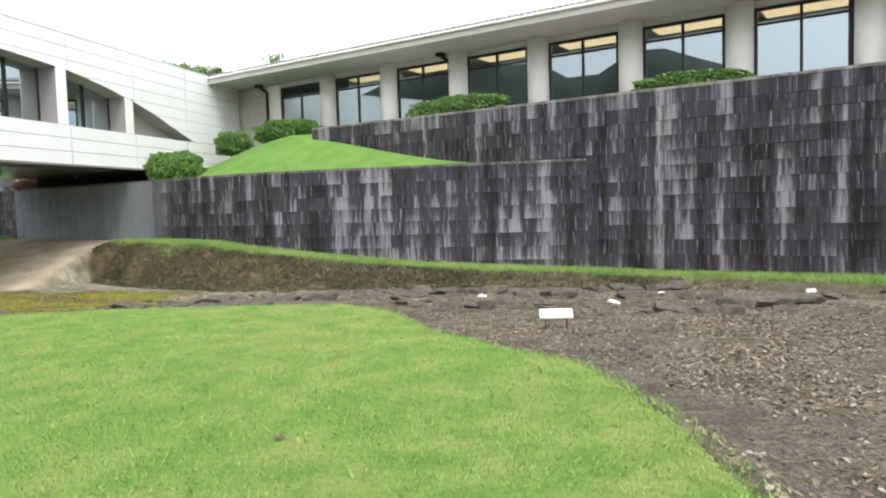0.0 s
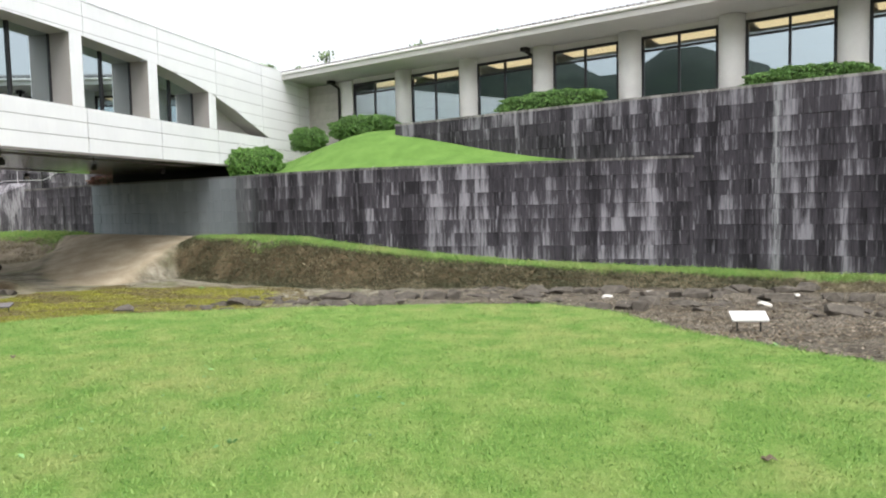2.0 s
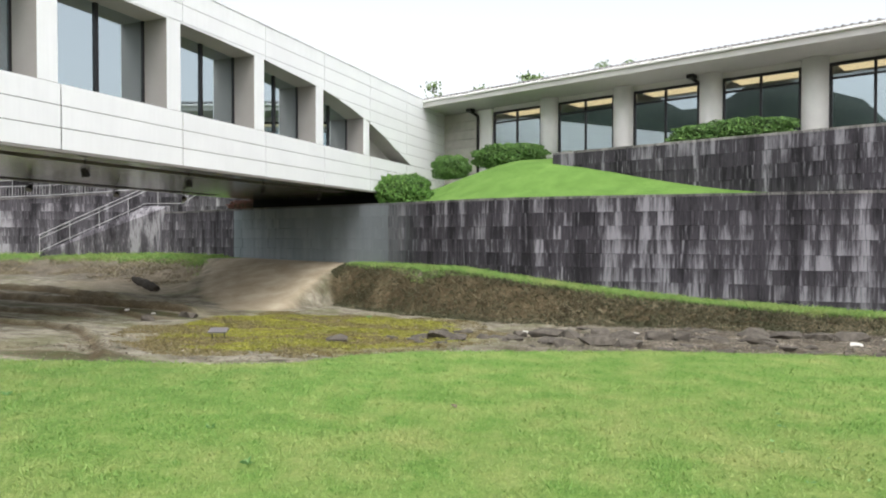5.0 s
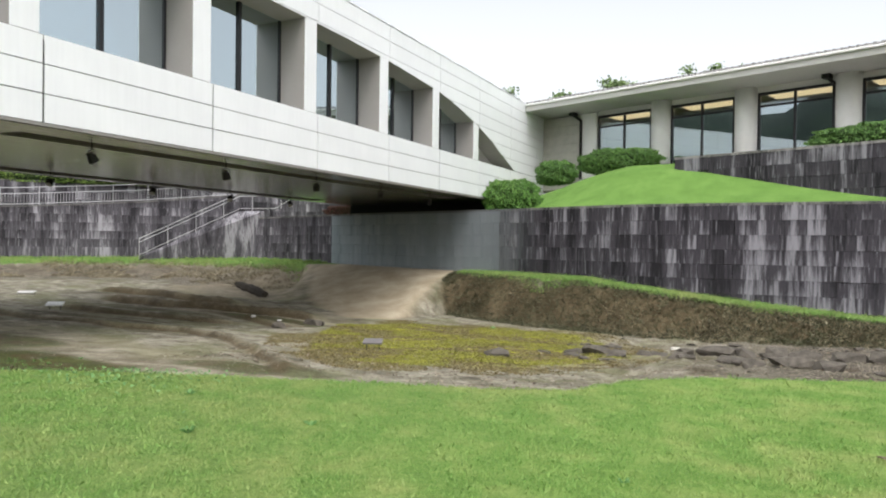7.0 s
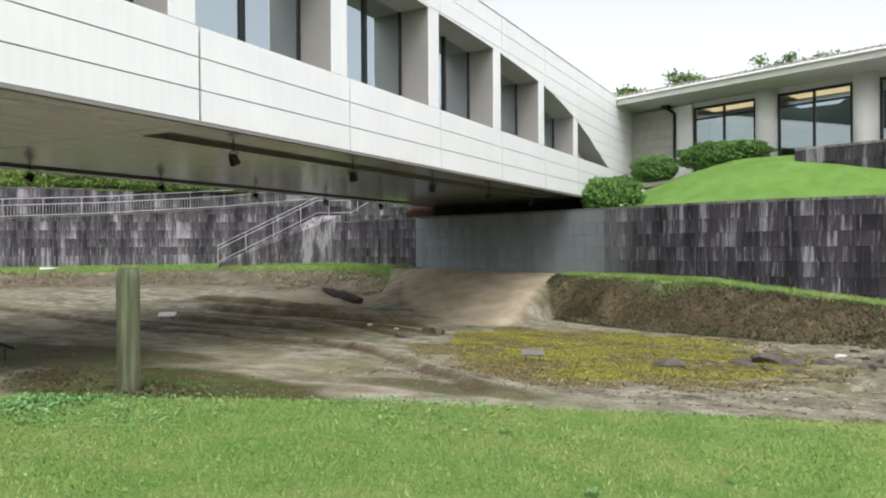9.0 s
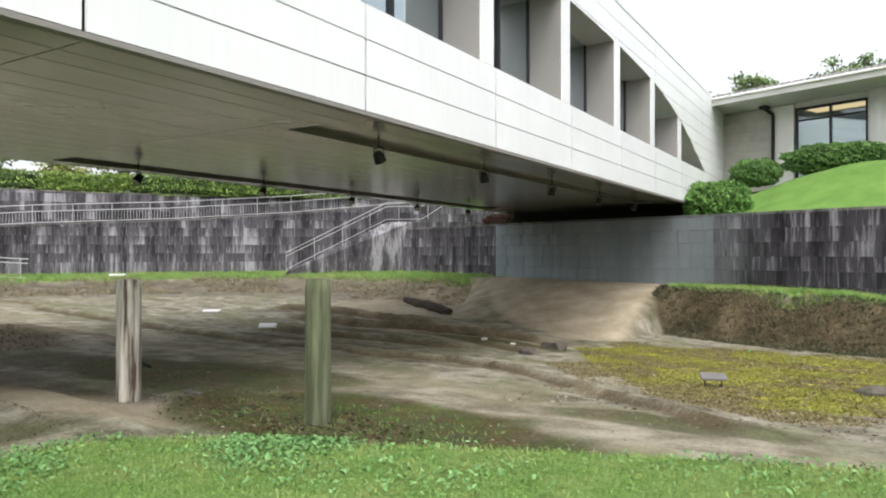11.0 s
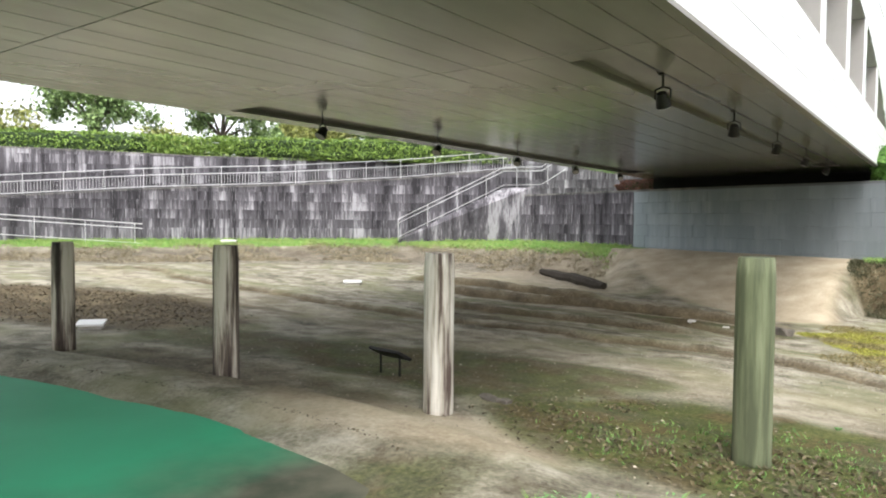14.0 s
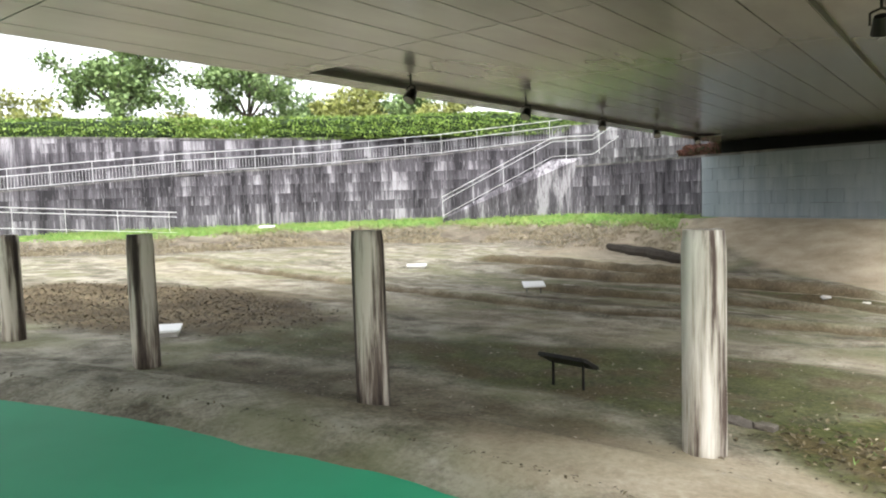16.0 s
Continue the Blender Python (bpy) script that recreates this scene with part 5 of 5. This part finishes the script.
tree(-66.0, 23.6, 4.0, 9.0, 4.1, 21, M_TREE, "green broadleaf tree with gaps in its crown behind the hedge", 0.16, 7500, 0.42)
tree(-61.8, 30.6, 4.0, 7.8, 3.5, 22, M_TREE, "light green broadleaf tree with airy crown behind the hedge", 0.15, 6500, 0.42)
tree(-57.4, 35.6, 4.4, 5.4, 3.0, 23, M_TREE_Y, "yellowing tree behind the hedge", 0.14, 8000, 0.22)
tree(-54.5, 39.0, 4.6, 5.0, 3.0, 24, M_TREE, "pale green tree above the stairs", 0.14, 8000, 0.2)
tree(-49.6, 36.6, 5.0, 2.7, 1.7, 27, M_TREE_Y, "bright yellow-green shrub tree by the upper stairs", 0.10, 6000, 0.15)
tree(-73, 20.4, 4.0, 4.6, 3.4, 25, M_TREE_Y, "low russet-green tree beyond the hedge", 0.15, 7000, 0.2)
tree(-66, 42, 4.0, 6.6, 3.6, 26, M_TREE, "dark green tree far behind the hedge", 0.17, 8000, 0.25)
tree(-72, 32, 3.0, 5.6, 3.6, 28, M_TREE_Y, "pale tree far behind the hedge", 0.17, 7000, 0.2)
for k, (x, y, h) in enumerate([(-36.3, 70.8, 18.0), (-30.5, 73.0, 19.4), (-24.6, 75.0, 20.9), (-16.8, 76.5, 21.3), (-13.0, 77.3, 21.7), (-43.1, 65.0, 18.8), (-39.9, 67.0, 17.6), (4, 80, 20)]):
    tree(x, y, 0, h, 2.7, 40 + k, M_TREE, "dark pine-like tree rising beyond the roof", 0.17, 5000, 0.7)


def hill():
    """A wooded ridge to the south-west, which the windows mirror."""
    V, F = [], []
    n = 60
    for i in range(n + 1):
        a = radians(150 + 170 * i / n)
        h = float(np.interp(math.degrees(a), [150, 190, 215, 232, 245, 262, 290, 320], [30, 55, 80, 78, 46, 30, 22, 18]))
        h *= 1 + 0.10 * math.sin(i * 0.9) + 0.05 * math.sin(i * 2.3)
        for d, k in ((230, 0.0), (260, 0.35), (300, 0.78), (340, 1.0), (420, 0.8)):
            V.append((d * math.cos(a), d * math.sin(a), h * k - 1 + 2 * math.sin(i * 3.1 + d)))
    for i in range(n):
        for j in range(4):
            q = i * 5 + j
            F.append((q, q + 5, q + 6, q + 1))
    m = Nodes("far_woods")
    c = m.ramp(m.noise(0.08, 6, None, 0.7), [(0.35, (0.012, 0.02, 0.014)), (0.65, (0.028, 0.045, 0.028))])
    ob = new("backdrop", from_arrays("hill", V, F, m.done(c, 0.95), True))
    tagged(ob, "dark wooded ridge beyond the site", "hill", kind="structure")


hill()


# ---- loose things in the excavation ----
def slab_rock(bm, rng, sx, sy, sz, c):
    """A broken slab: the hull of scattered points in a flat rounded block."""
    P = rng.uniform(-1, 1, (18, 3))
    P /= np.maximum((np.abs(P) ** 3.2).sum(1) ** (1 / 3.2), 0.75)[:, None]
    vs = [bm.verts.new((c[0] + p[0] * sx, c[1] + p[1] * sy, c[2] + p[2] * sz)) for p in P]
    r = bmesh.ops.convex_hull(bm, input=vs)
    loose = [v for v in r["geom_interior"] if isinstance(v, bmesh.types.BMVert)]
    bmesh.ops.delete(bm, geom=loose, context="VERTS")
    return bm


def stone(x, y, r, mat, seed, label, name="stone", flat=0.55):
    rng = np.random.RandomState(seed)
    sx, sy, sz = r * rng.uniform(0.8, 1.6), r * rng.uniform(0.5, 0.9), r * flat * rng.uniform(0.6, 1.1)
    bm = slab_rock(bmesh.new(), rng, sx, sy, sz, (0, 0, 0))
    ob = part(name, bm, mat)
    ob.matrix_world = pose(x, y, gz(x, y) + sz * 0.35, rng.uniform(-8, 8), rng.uniform(-8, 8), rng.uniform(-30, 30))
    return tagged(ob, label, "stone", "loose stones in the excavation")


for k, (x, y, r) in enumerate([(-12.1, 19.9, 0.15), (-8.9, 19.6, 0.15), (-2.5, 21.3, 0.17), (0.0, 16.8, 0.16), (1.3, 20.0, 0.16), (5.2, 20.4, 0.2), (-3.6, 18.9, 0.2), (-0.6, 21.6, 0.12), (-23.6, 17.0, 0.08), (-24.3, 16.6, 0.10)]):
    stone(x, y, r, M_PALE, 100 + k, "pale rounded stone lying on bare earth")
rng = random.Random(5)
for k in range(190):
    x = rng.uniform(-15, 7)
    y = rng.uniform(14.6, 21.8)
    if x > 3.5:
        y = min(y, 20)
    stone(x, y, rng.uniform(0.07, 0.30) * (0.5 + 0.5 * rng.random()), M_ROCK, 200 + k, "flat weathered grey-brown rubble stone half sunk in earth", flat=0.34)
for k, (x, y, r) in enumerate([(0.1, 21.5, 0.42), (1.7, 21.3, 0.45), (-5.6, 19.2, 0.35), (4.1, 17.3, 0.45), (3.9, 17.6, 0.3), (-11.0, 18.4, 0.4), (-10.3, 16.0, 0.42), (-11.7, 16.8, 0.35), (-23.28, 6.14, 0.12), (-23.12, 6.1, 0.08), (-22.6, 17.4, 0.3), (-22.5, 15.8, 0.3), (-15.2, 14.1, 0.35)]):
    stone(x, y, r, M_ROCK, 300 + k, "large dark rubble stone bedded in the earth", flat=0.5)


def rock_ledge(x, y, length, w, h, turn, seed, label):
    """A line of split bedrock: broken slabs end to end, sunk in the earth."""
    rng = np.random.RandomState(seed)
    bm = bmesh.new()
    a, at = radians(turn), -length / 2
    while at < length / 2:
        half = rng.uniform(0.18, 0.5)
        d, off = at + half, rng.uniform(-0.12, 0.12)
        px, py = x + d * math.cos(a) - off * math.sin(a), y + d * math.sin(a) + off * math.cos(a)
        slab_rock(bm, rng, half * 1.08, w * rng.uniform(0.35, 0.7), h * rng.uniform(0.35, 0.6), (d, off, gz(px, py) + h * rng.uniform(0.1, 0.3)))
        at += half * rng.uniform(1.7, 2.3)
    ob = part("rock_ledge", bm, M_ROCK)
    ob.matrix_world = pose(x, y, 0, 0, 0, turn)
    tagged(ob, label, "rock")


def long_stone(x, y, length, w, h, turn, seed, mat, label, name="timber_baulk", cat="timber", rise=0.22):
    rng = np.random.RandomState(seed)
    bm = bmesh.new()
    n = 9
    rings = []
    for j in range(n + 1):
        t = j / n - 0.5
        dy, dz = rng.uniform(-0.04, 0.04), rng.uniform(-0.03, 0.03)
        taper = 1 - 0.35 * abs(2 * t) ** 9
        rings.append([bm.verts.new((t * length, dy + w / 2 * taper * math.cos(a) * rng.uniform(0.85, 1.1), dz + h / 2 * taper * math.sin(a) * rng.uniform(0.85, 1.1))) for a in np.arange(8) * math.tau / 8])
    for p, q in zip(rings, rings[1:]):
        for i in range(8):
            bm.faces.new((p[i], p[(i + 1) % 8], q[(i + 1) % 8], q[i]))
    bm.faces.new(rings[0])
    bm.faces.new(rings[-1])
    ob = part(name, bm, mat)
    a = radians(turn)
    za, zb = gz(x - math.cos(a) * length / 2, y - math.sin(a) * length / 2), gz(x + math.cos(a) * length / 2, y + math.sin(a) * length / 2)
    ob.matrix_world = pose(x, y, (za + zb) / 2 + h * rise, 0, -math.degrees(math.atan2(zb - za, length)), turn)
    tagged(ob, label, cat)


M_LOG = plain("rotten_wood", (0.035, 0.028, 0.02), 0.9, 0, 0.5, 9, 0.8)
for k, (x, y, length, turn) in enumerate([(-3.4, 15.2, 1.1, -6), (-1.9, 16.5, 1.9, 8), (1.5, 14.9, 1.4, -8), (2.9, 16.1, 1.8, 20), (-8.6, 17.6, 2.4, -4), (-6.3, 18.3, 1.8, 5), (-10.6, 17.2, 2.2, 6),
                                          (-4.9, 20.2, 2.6, 3), (-2.0, 19.0, 2.2, -5), (1.2, 18.2, 2.4, 6), (-9.4, 15.4, 1.6, -3), (-13.6, 16.6, 1.4, 8), (0.2, 21.0, 1.8, -4)]):
    rock_ledge(x, y, length, 0.40, 0.34, turn, k + 1, "low broken ledge of dark weathered bedrock in the earth")
long_stone(-31.2, 24.3, 4.6, 0.42, 0.42, -34, 7, M_LOG, "dark rotten log lying on the earth slope", "log", "log", 0.3)


# ---- low plants ----
def scatter(name, label, cat, pts, heights, mat, rng, blades=4, lean=0.35, width=0.006, spread=0.03):
    """Upright blades in tufts, one triangle a blade."""
    P = np.repeat(np.array(pts), blades, 0)
    n = len(P)
    P[:, 0] += rng.normal(0, spread, n)
    P[:, 1] += rng.normal(0, spread, n)
    h = np.repeat(heights, blades) * rng.uniform(0.6, 1.25, n)
    a = rng.uniform(0, math.tau, n)
    b = rng.uniform(0, math.tau, n)
    u = np.stack([np.cos(a), np.sin(a), np.zeros(n)], 1) * width * rng.uniform(0.7, 1.4, n)[:, None]
    tip = P + np.stack([np.cos(b) * lean * h, np.sin(b) * lean * h, h], 1)
    V = np.stack([P - u, P + u, tip], 1).reshape(-1, 3)
    F = np.arange(3 * n).reshape(n, 3)
    ob = new(name, from_arrays(name, V.tolist(), F.tolist(), mat))
    tagged(ob, label, cat, kind="stuff")


def ground_points(n, x0, x1, y0, y1, rng, want):
    X, Y = rng.uniform(x0, x1, n), rng.uniform(y0, y1, n)
    z, ld, dw, near, bank, pd = ground_z(X, Y)
    k = want(X, Y, ld, dw, near, pd)
    return np.stack([X[k], Y[k], z[k] - 0.004], 1)


R = np.random.RandomState(77)
pts = ground_points(120000, -22.5, 3, 1.3, 10.2, R, lambda X, Y, ld, dw, near, pd: (ld > -0.05) & (R.rand(len(X)) < np.clip(1.25 - (Y - 1.3) / 11, 0.25, 1)))
scatter("grass", "short mown lawn grass with yellowing tips", "grass", pts, 0.018 + 0.018 * R.rand(len(pts)), M_BLADE, R, 4, 0.8, 0.004, 0.03)
pts = ground_points(26000, -23, 3, 1.3, 10.4, R, lambda X, Y, ld, dw, near, pd: (ld > -0.22) & (ld < 0.12))
scatter("edge_grass", "longer ragged grass along the lawn edge", "grass", pts, 0.03 + 0.035 * R.rand(len(pts)), M_BLADE, R, 4, 0.8, 0.005, 0.04)
pts = ground_points(60000, -22, 10, 19.5, 27, R, lambda X, Y, ld, dw, near, pd: (dw < near + 0.22) & (dw > 0.08) & (X > -21.6))
scatter("bank_grass", "rough green grass along the wall foot", "grass", pts, 0.08 + 0.09 * R.rand(len(pts)), M_BLADE, R, 4, 0.7, 0.012, 0.06)
pts = ground_points(30000, -58, -31, 8, 33, R, lambda X, Y, ld, dw, near, pd: (dw < 2.8) & (dw > 0.1))
scatter("far_bank_grass", "green grass strip below the far wall", "grass", pts, 0.1 + 0.1 * R.rand(len(pts)), M_BLADE, R, 4, 0.7, 0.016, 0.08)
pts = ground_points(2400, -24, -16, 4.4, 8.2, R, lambda X, Y, ld, dw, near, pd: (ld < 0) & (np.hypot((X + 20.3) / 2.2, (Y - 6.0) / 1.2) < 0.6 + 0.5 * R.rand(len(X))))
scatter("sparse_weeds", "thin sparse weeds on mossy earth", "weeds", pts, 0.02 + 0.035 * R.rand(len(pts)), M_BUSH, R, 3, 0.8, 0.006, 0.04)


def leaves_on(name, label, cat, pts, size, mat, rng, lift=0.03, tilt=0.5):
    """Broad leaves, each a bent pair of quads."""
    n = len(pts)
    P = np.array(pts) + np.stack([np.zeros(n), np.zeros(n), lift * rng.uniform(0.2, 1.6, n)], 1)
    a = rng.uniform(0, math.tau, n)
    s = (size * rng.uniform(0.5, 1.4, n))[:, None]
    u = np.stack([np.cos(a), np.sin(a), rng.uniform(-tilt, tilt, n)], 1) * s
    v = np.stack([-np.sin(a), np.cos(a), rng.uniform(-tilt, tilt, n)], 1) * s * 0.5
    fold = np.stack([np.zeros(n), np.zeros(n), 0.3 * s[:, 0]], 1)
    V = np.stack([P - u, P + v + fold * 0.6, P + u, P - v + fold * 0.6], 1).reshape(-1, 3)
    i = np.arange(n)[:, None] * 4
    F = np.concatenate([i + np.array([[0, 1, 2]]), i + np.array([[0, 2, 3]])], 0)
    tagged(new(name, from_arrays(name, V.tolist(), F.tolist(), mat)), label, cat, kind="stuff")


def weedy(X, Y, ld, dw, near, pd):
    k = np.interp(X, [-22, -21, -19.5, -17, -15.5, -14], [0.3, 1.0, 1.0, 0.35, 0.1, 0.0])
    return (ld > -0.15) & (ld < 1.35) & (R.rand(len(X)) < k * np.clip(1.3 - np.maximum(ld, 0) / 1.2, 0, 1) * np.clip(0.35 + 1.1 * fbm(X, Y, 2.2, 3, 12), 0.04, 1))


pts = ground_points(120000, -22, -14, 1.5, 6, R, weedy)
leaves_on("broadleaf_weeds", "light green broad-leaved weeds at the lawn edge", "weeds", pts, 0.019, M_WEED, R, 0.045, 0.8)
pts = ground_points(1600, -21, 2, 1.6, 9, R, lambda X, Y, ld, dw, near, pd: (ld > 0.2) & (fbm(X, Y, 1.1, 2, 3) > 0.45))
leaves_on("clover", "small clover and weed leaves in the lawn", "weeds", pts, 0.022, M_WEED, R, 0.035, 0.5)
M_DEAD = foliage("dead_leaf", (0.06, 0.045, 0.03), (0.24, 0.19, 0.13), (0.46, 0.41, 0.33))
pts = ground_points(60000, -4, 9, 3, 18, R, lambda X, Y, ld, dw, near, pd: (ld < -0.1) & (dw > 3.2) & (R.rand(len(X)) < np.clip(0.55 + 0.9 * fbm(X, Y, 1.3, 3, 17), 0.08, 1)))
leaves_on("leaf_litter", "scattered dry brown leaf litter on bare earth", "leaf litter", pts, 0.030, M_DEAD, R, 0.010, 0.6)
pts = ground_points(16000, -20, 6, 9, 23, R, lambda X, Y, ld, dw, near, pd: (ld < -0.4) & (dw > 1.9))
leaves_on("dry_debris", "dry stalks and crumbs on the excavation floor", "debris", pts, 0.04, M_DEAD, R, 0.01, 0.4)
M_RUST = foliage("rusty_leaf", (0.032, 0.025, 0.011), (0.075, 0.06, 0.027), (0.18, 0.15, 0.085))
pts = ground_points(16000, -40, -28, 4, 11, R, lambda X, Y, ld, dw, near, pd: (pd < -0.2) & (np.hypot((X + 35) / 4.8, (Y - 7.4) / 2.3) < 0.75 + 0.4 * R.rand(len(X))))
leaves_on("brown_litter", "brown leaf litter under the bridge edge", "leaf litter", pts, 0.03, M_RUST, R, 0.015, 0.7)
pts = ground_points(9000, -23.6, -17.4, 4.2, 7.8, R, lambda X, Y, ld, dw, near, pd: (ld < 0) & (pd < -0.2) & (np.hypot((X + 20.5) / 2.8, (Y - 6.1) / 1.5) < 0.7 + 0.35 * R.rand(len(X))) & (fbm(X, Y, 1.2, 3, 21) > -0.25))
leaves_on("mossy_litter", "dark brown leaf litter and moss around the timber post", "leaf litter", pts, 0.024, M_RUST, R, 0.02, 0.7)
pts = ground_points(2500, -30, -17, 4.5, 12, R, lambda X, Y, ld, dw, near, pd: (ld < -0.2) & (pd < -0.3))
leaves_on("earth_crumbs", "small pale crumbs and leaves on packed earth", "debris", pts, 0.022, M_DEAD, R, 0.008, 0.3)

for k, (x, y) in enumerate([(-2.07, 3.9), (-8.08, 3.26), (-8.9, 5.3)]):
    bm = bmesh.new()
    bmesh.ops.create_grid(bm, x_segments=3, y_segments=2, size=1)
    for v in bm.verts:
        v.co = Vector((v.co.x * 0.045 * (1 - 0.3 * abs(v.co.y)), v.co.y * 0.035 * (1 - 0.6 * abs(v.co.x)), 0.010 * abs(v.co.y) + 0.008 * math.sin(4 * v.co.x + k)))
    r = bmesh.ops.solidify(bm, geom=list(bm.faces), thickness=0.002)
    ob = part("fallen_leaf", bm, M_DEAD)
    ob.matrix_world = pose(x, y, gz(x, y) + 0.024, 4, -5, 70 * k)
    tagged(ob, "curled brown fallen leaf lying on the lawn", "leaf", "fallen leaves on the lawn")

# dry straw hanging over the bank
M_STRAW = foliage("dry_straw", (0.09, 0.075, 0.045), (0.27, 0.23, 0.14), (0.46, 0.41, 0.28))
pts = ground_points(60000, -21.6, 4, 20.5, 28, R, lambda X, Y, ld, dw, near, pd: (dw > near + 0.1) & (dw < near + 1.5) & (fbm(X, Y, 1.4, 3, 4) > np.interp(X, [-20, -14, -8], [0.7, 0.2, -0.2])))
scatter("dry_straw", "dry straw and dead grass over the earth bank", "dry grass", pts, 0.06 + 0.08 * R.rand(len(pts)), M_STRAW, R, 4, 1.2, 0.012, 0.05)
M_MOSSY = foliage("bank_moss", (0.030, 0.034, 0.014), (0.068, 0.072, 0.031), (0.19, 0.175, 0.105))
pts = ground_points(110000, -22, 2, 20.5, 28, R, lambda X, Y, ld, dw, near, pd: (dw > near) & (dw < near + 1.5))
scatter("bank_moss", "dark moss and small ferns on the earth bank", "moss", pts, 0.04 + 0.06 * R.rand(len(pts)), M_MOSSY, R, 3, 1.0, 0.016, 0.06)
pts = ground_points(40000, -56, -31, 8, 32, R, lambda X, Y, ld, dw, near, pd: (dw > 2.2) & (dw < 6.4) & (fbm(X, Y, 0.9, 3, 4) > -0.2))
scatter("far_straw", "dry straw and dead grass on the far bank", "dry grass", pts, 0.06 + 0.10 * R.rand(len(pts)), M_STRAW, R, 3, 1.2, 0.018, 0.07)


M_TUFT = foliage("moss_tuft", (0.13, 0.135, 0.025), (0.26, 0.26, 0.04), (0.40, 0.39, 0.06))
pts = ground_points(90000, -23, -12, 9.5, 23, R, lambda X, Y, ld, dw, near, pd: inside(X, Y, MOSS) & (ld < -0.5) & (fbm(X, Y, 1.3, 3, 31) > -0.1))
scatter("moss", "yellow-green moss cushions on damp earth", "moss", pts, 0.012 + 0.03 * R.rand(len(pts)), M_TUFT, R, 3, 1.0, 0.014, 0.05)
M_SERE = foliage("sere_moss", (0.10, 0.08, 0.03), (0.18, 0.14, 0.055), (0.29, 0.25, 0.12))
pts = ground_points(60000, -22, -11, 9.5, 22, R, lambda X, Y, ld, dw, near, pd: (ld < -0.5) & (dw > 2.9) & (dist_to(X, Y, MOSS) * np.where(inside(X, Y, MOSS), 1, -1) > -1.0) & (fbm(X, Y, 1.3, 3, 31) < 0.05))
scatter("sere_moss", "browned moss and dead grass on damp earth", "moss", pts, 0.012 + 0.03 * R.rand(len(pts)), M_SERE, R, 3, 1.1, 0.013, 0.05)
pts = ground_points(60000, -34, -21.5, 0.8, 5, R, lambda X, Y, ld, dw, near, pd: (pd < -0.01) & (pd > -0.10) & (R.rand(len(X)) < 0.35))
leaves_on("shore_crumbs", "crumbs of mud and dead leaf along the pond edge", "debris", pts, 0.016, M_RUST, R, 0.008, 0.6)


# taller single weeds in the lawn and on the earth
def weed(x, y, h, seed):
    rng = np.random.RandomState(seed)
    V, F = [], []
    for k in range(14):
        a, L = rng.uniform(0, math.tau), h * rng.uniform(0.6, 1.1)
        d = np.array([math.cos(a), math.sin(a), 0])
        w = np.array([-math.sin(a), math.cos(a), 0]) * L * 0.13
        p0, p1, p2 = np.zeros(3), d * L * 0.45 + np.array([0, 0, L * rng.uniform(0.35, 0.7)]), d * L * 0.9 + np.array([0, 0, L * rng.uniform(0.3, 0.8)])
        i = len(V)
        V += [tuple(p0), tuple(p1 - w), tuple(p2), tuple(p1 + w)]
        F += [(i, i + 1, i + 2), (i, i + 2, i + 3)]
    ob = part("weed", from_arrays("weed", V, F, M_WEED), None)
    ob.matrix_world = pose(x, y, gz(x, y))
    tagged(ob, "small light green leafy weed growing from the ground", "weed", "single weeds")


for k, (x, y, h) in enumerate([(-12.9, 4.2, 0.10), (-13.6, 3.6, 0.12), (-14.6, 4.6, 0.10), (-10.4, 4.0, 0.07), (-18.2, 21.6, 0.22), (-9.6, 3.4, 0.09), (-16.3, 5.6, 0.10), (-19.0, 5.2, 0.10), (-20.2, 7.6, 0.08), (-5.2, 3.5, 0.07), (-21.9, 5.4, 0.07), (-17.6, 6.0, 0.09)]):
    weed(x, y, 0.65 * h, 500 + k)
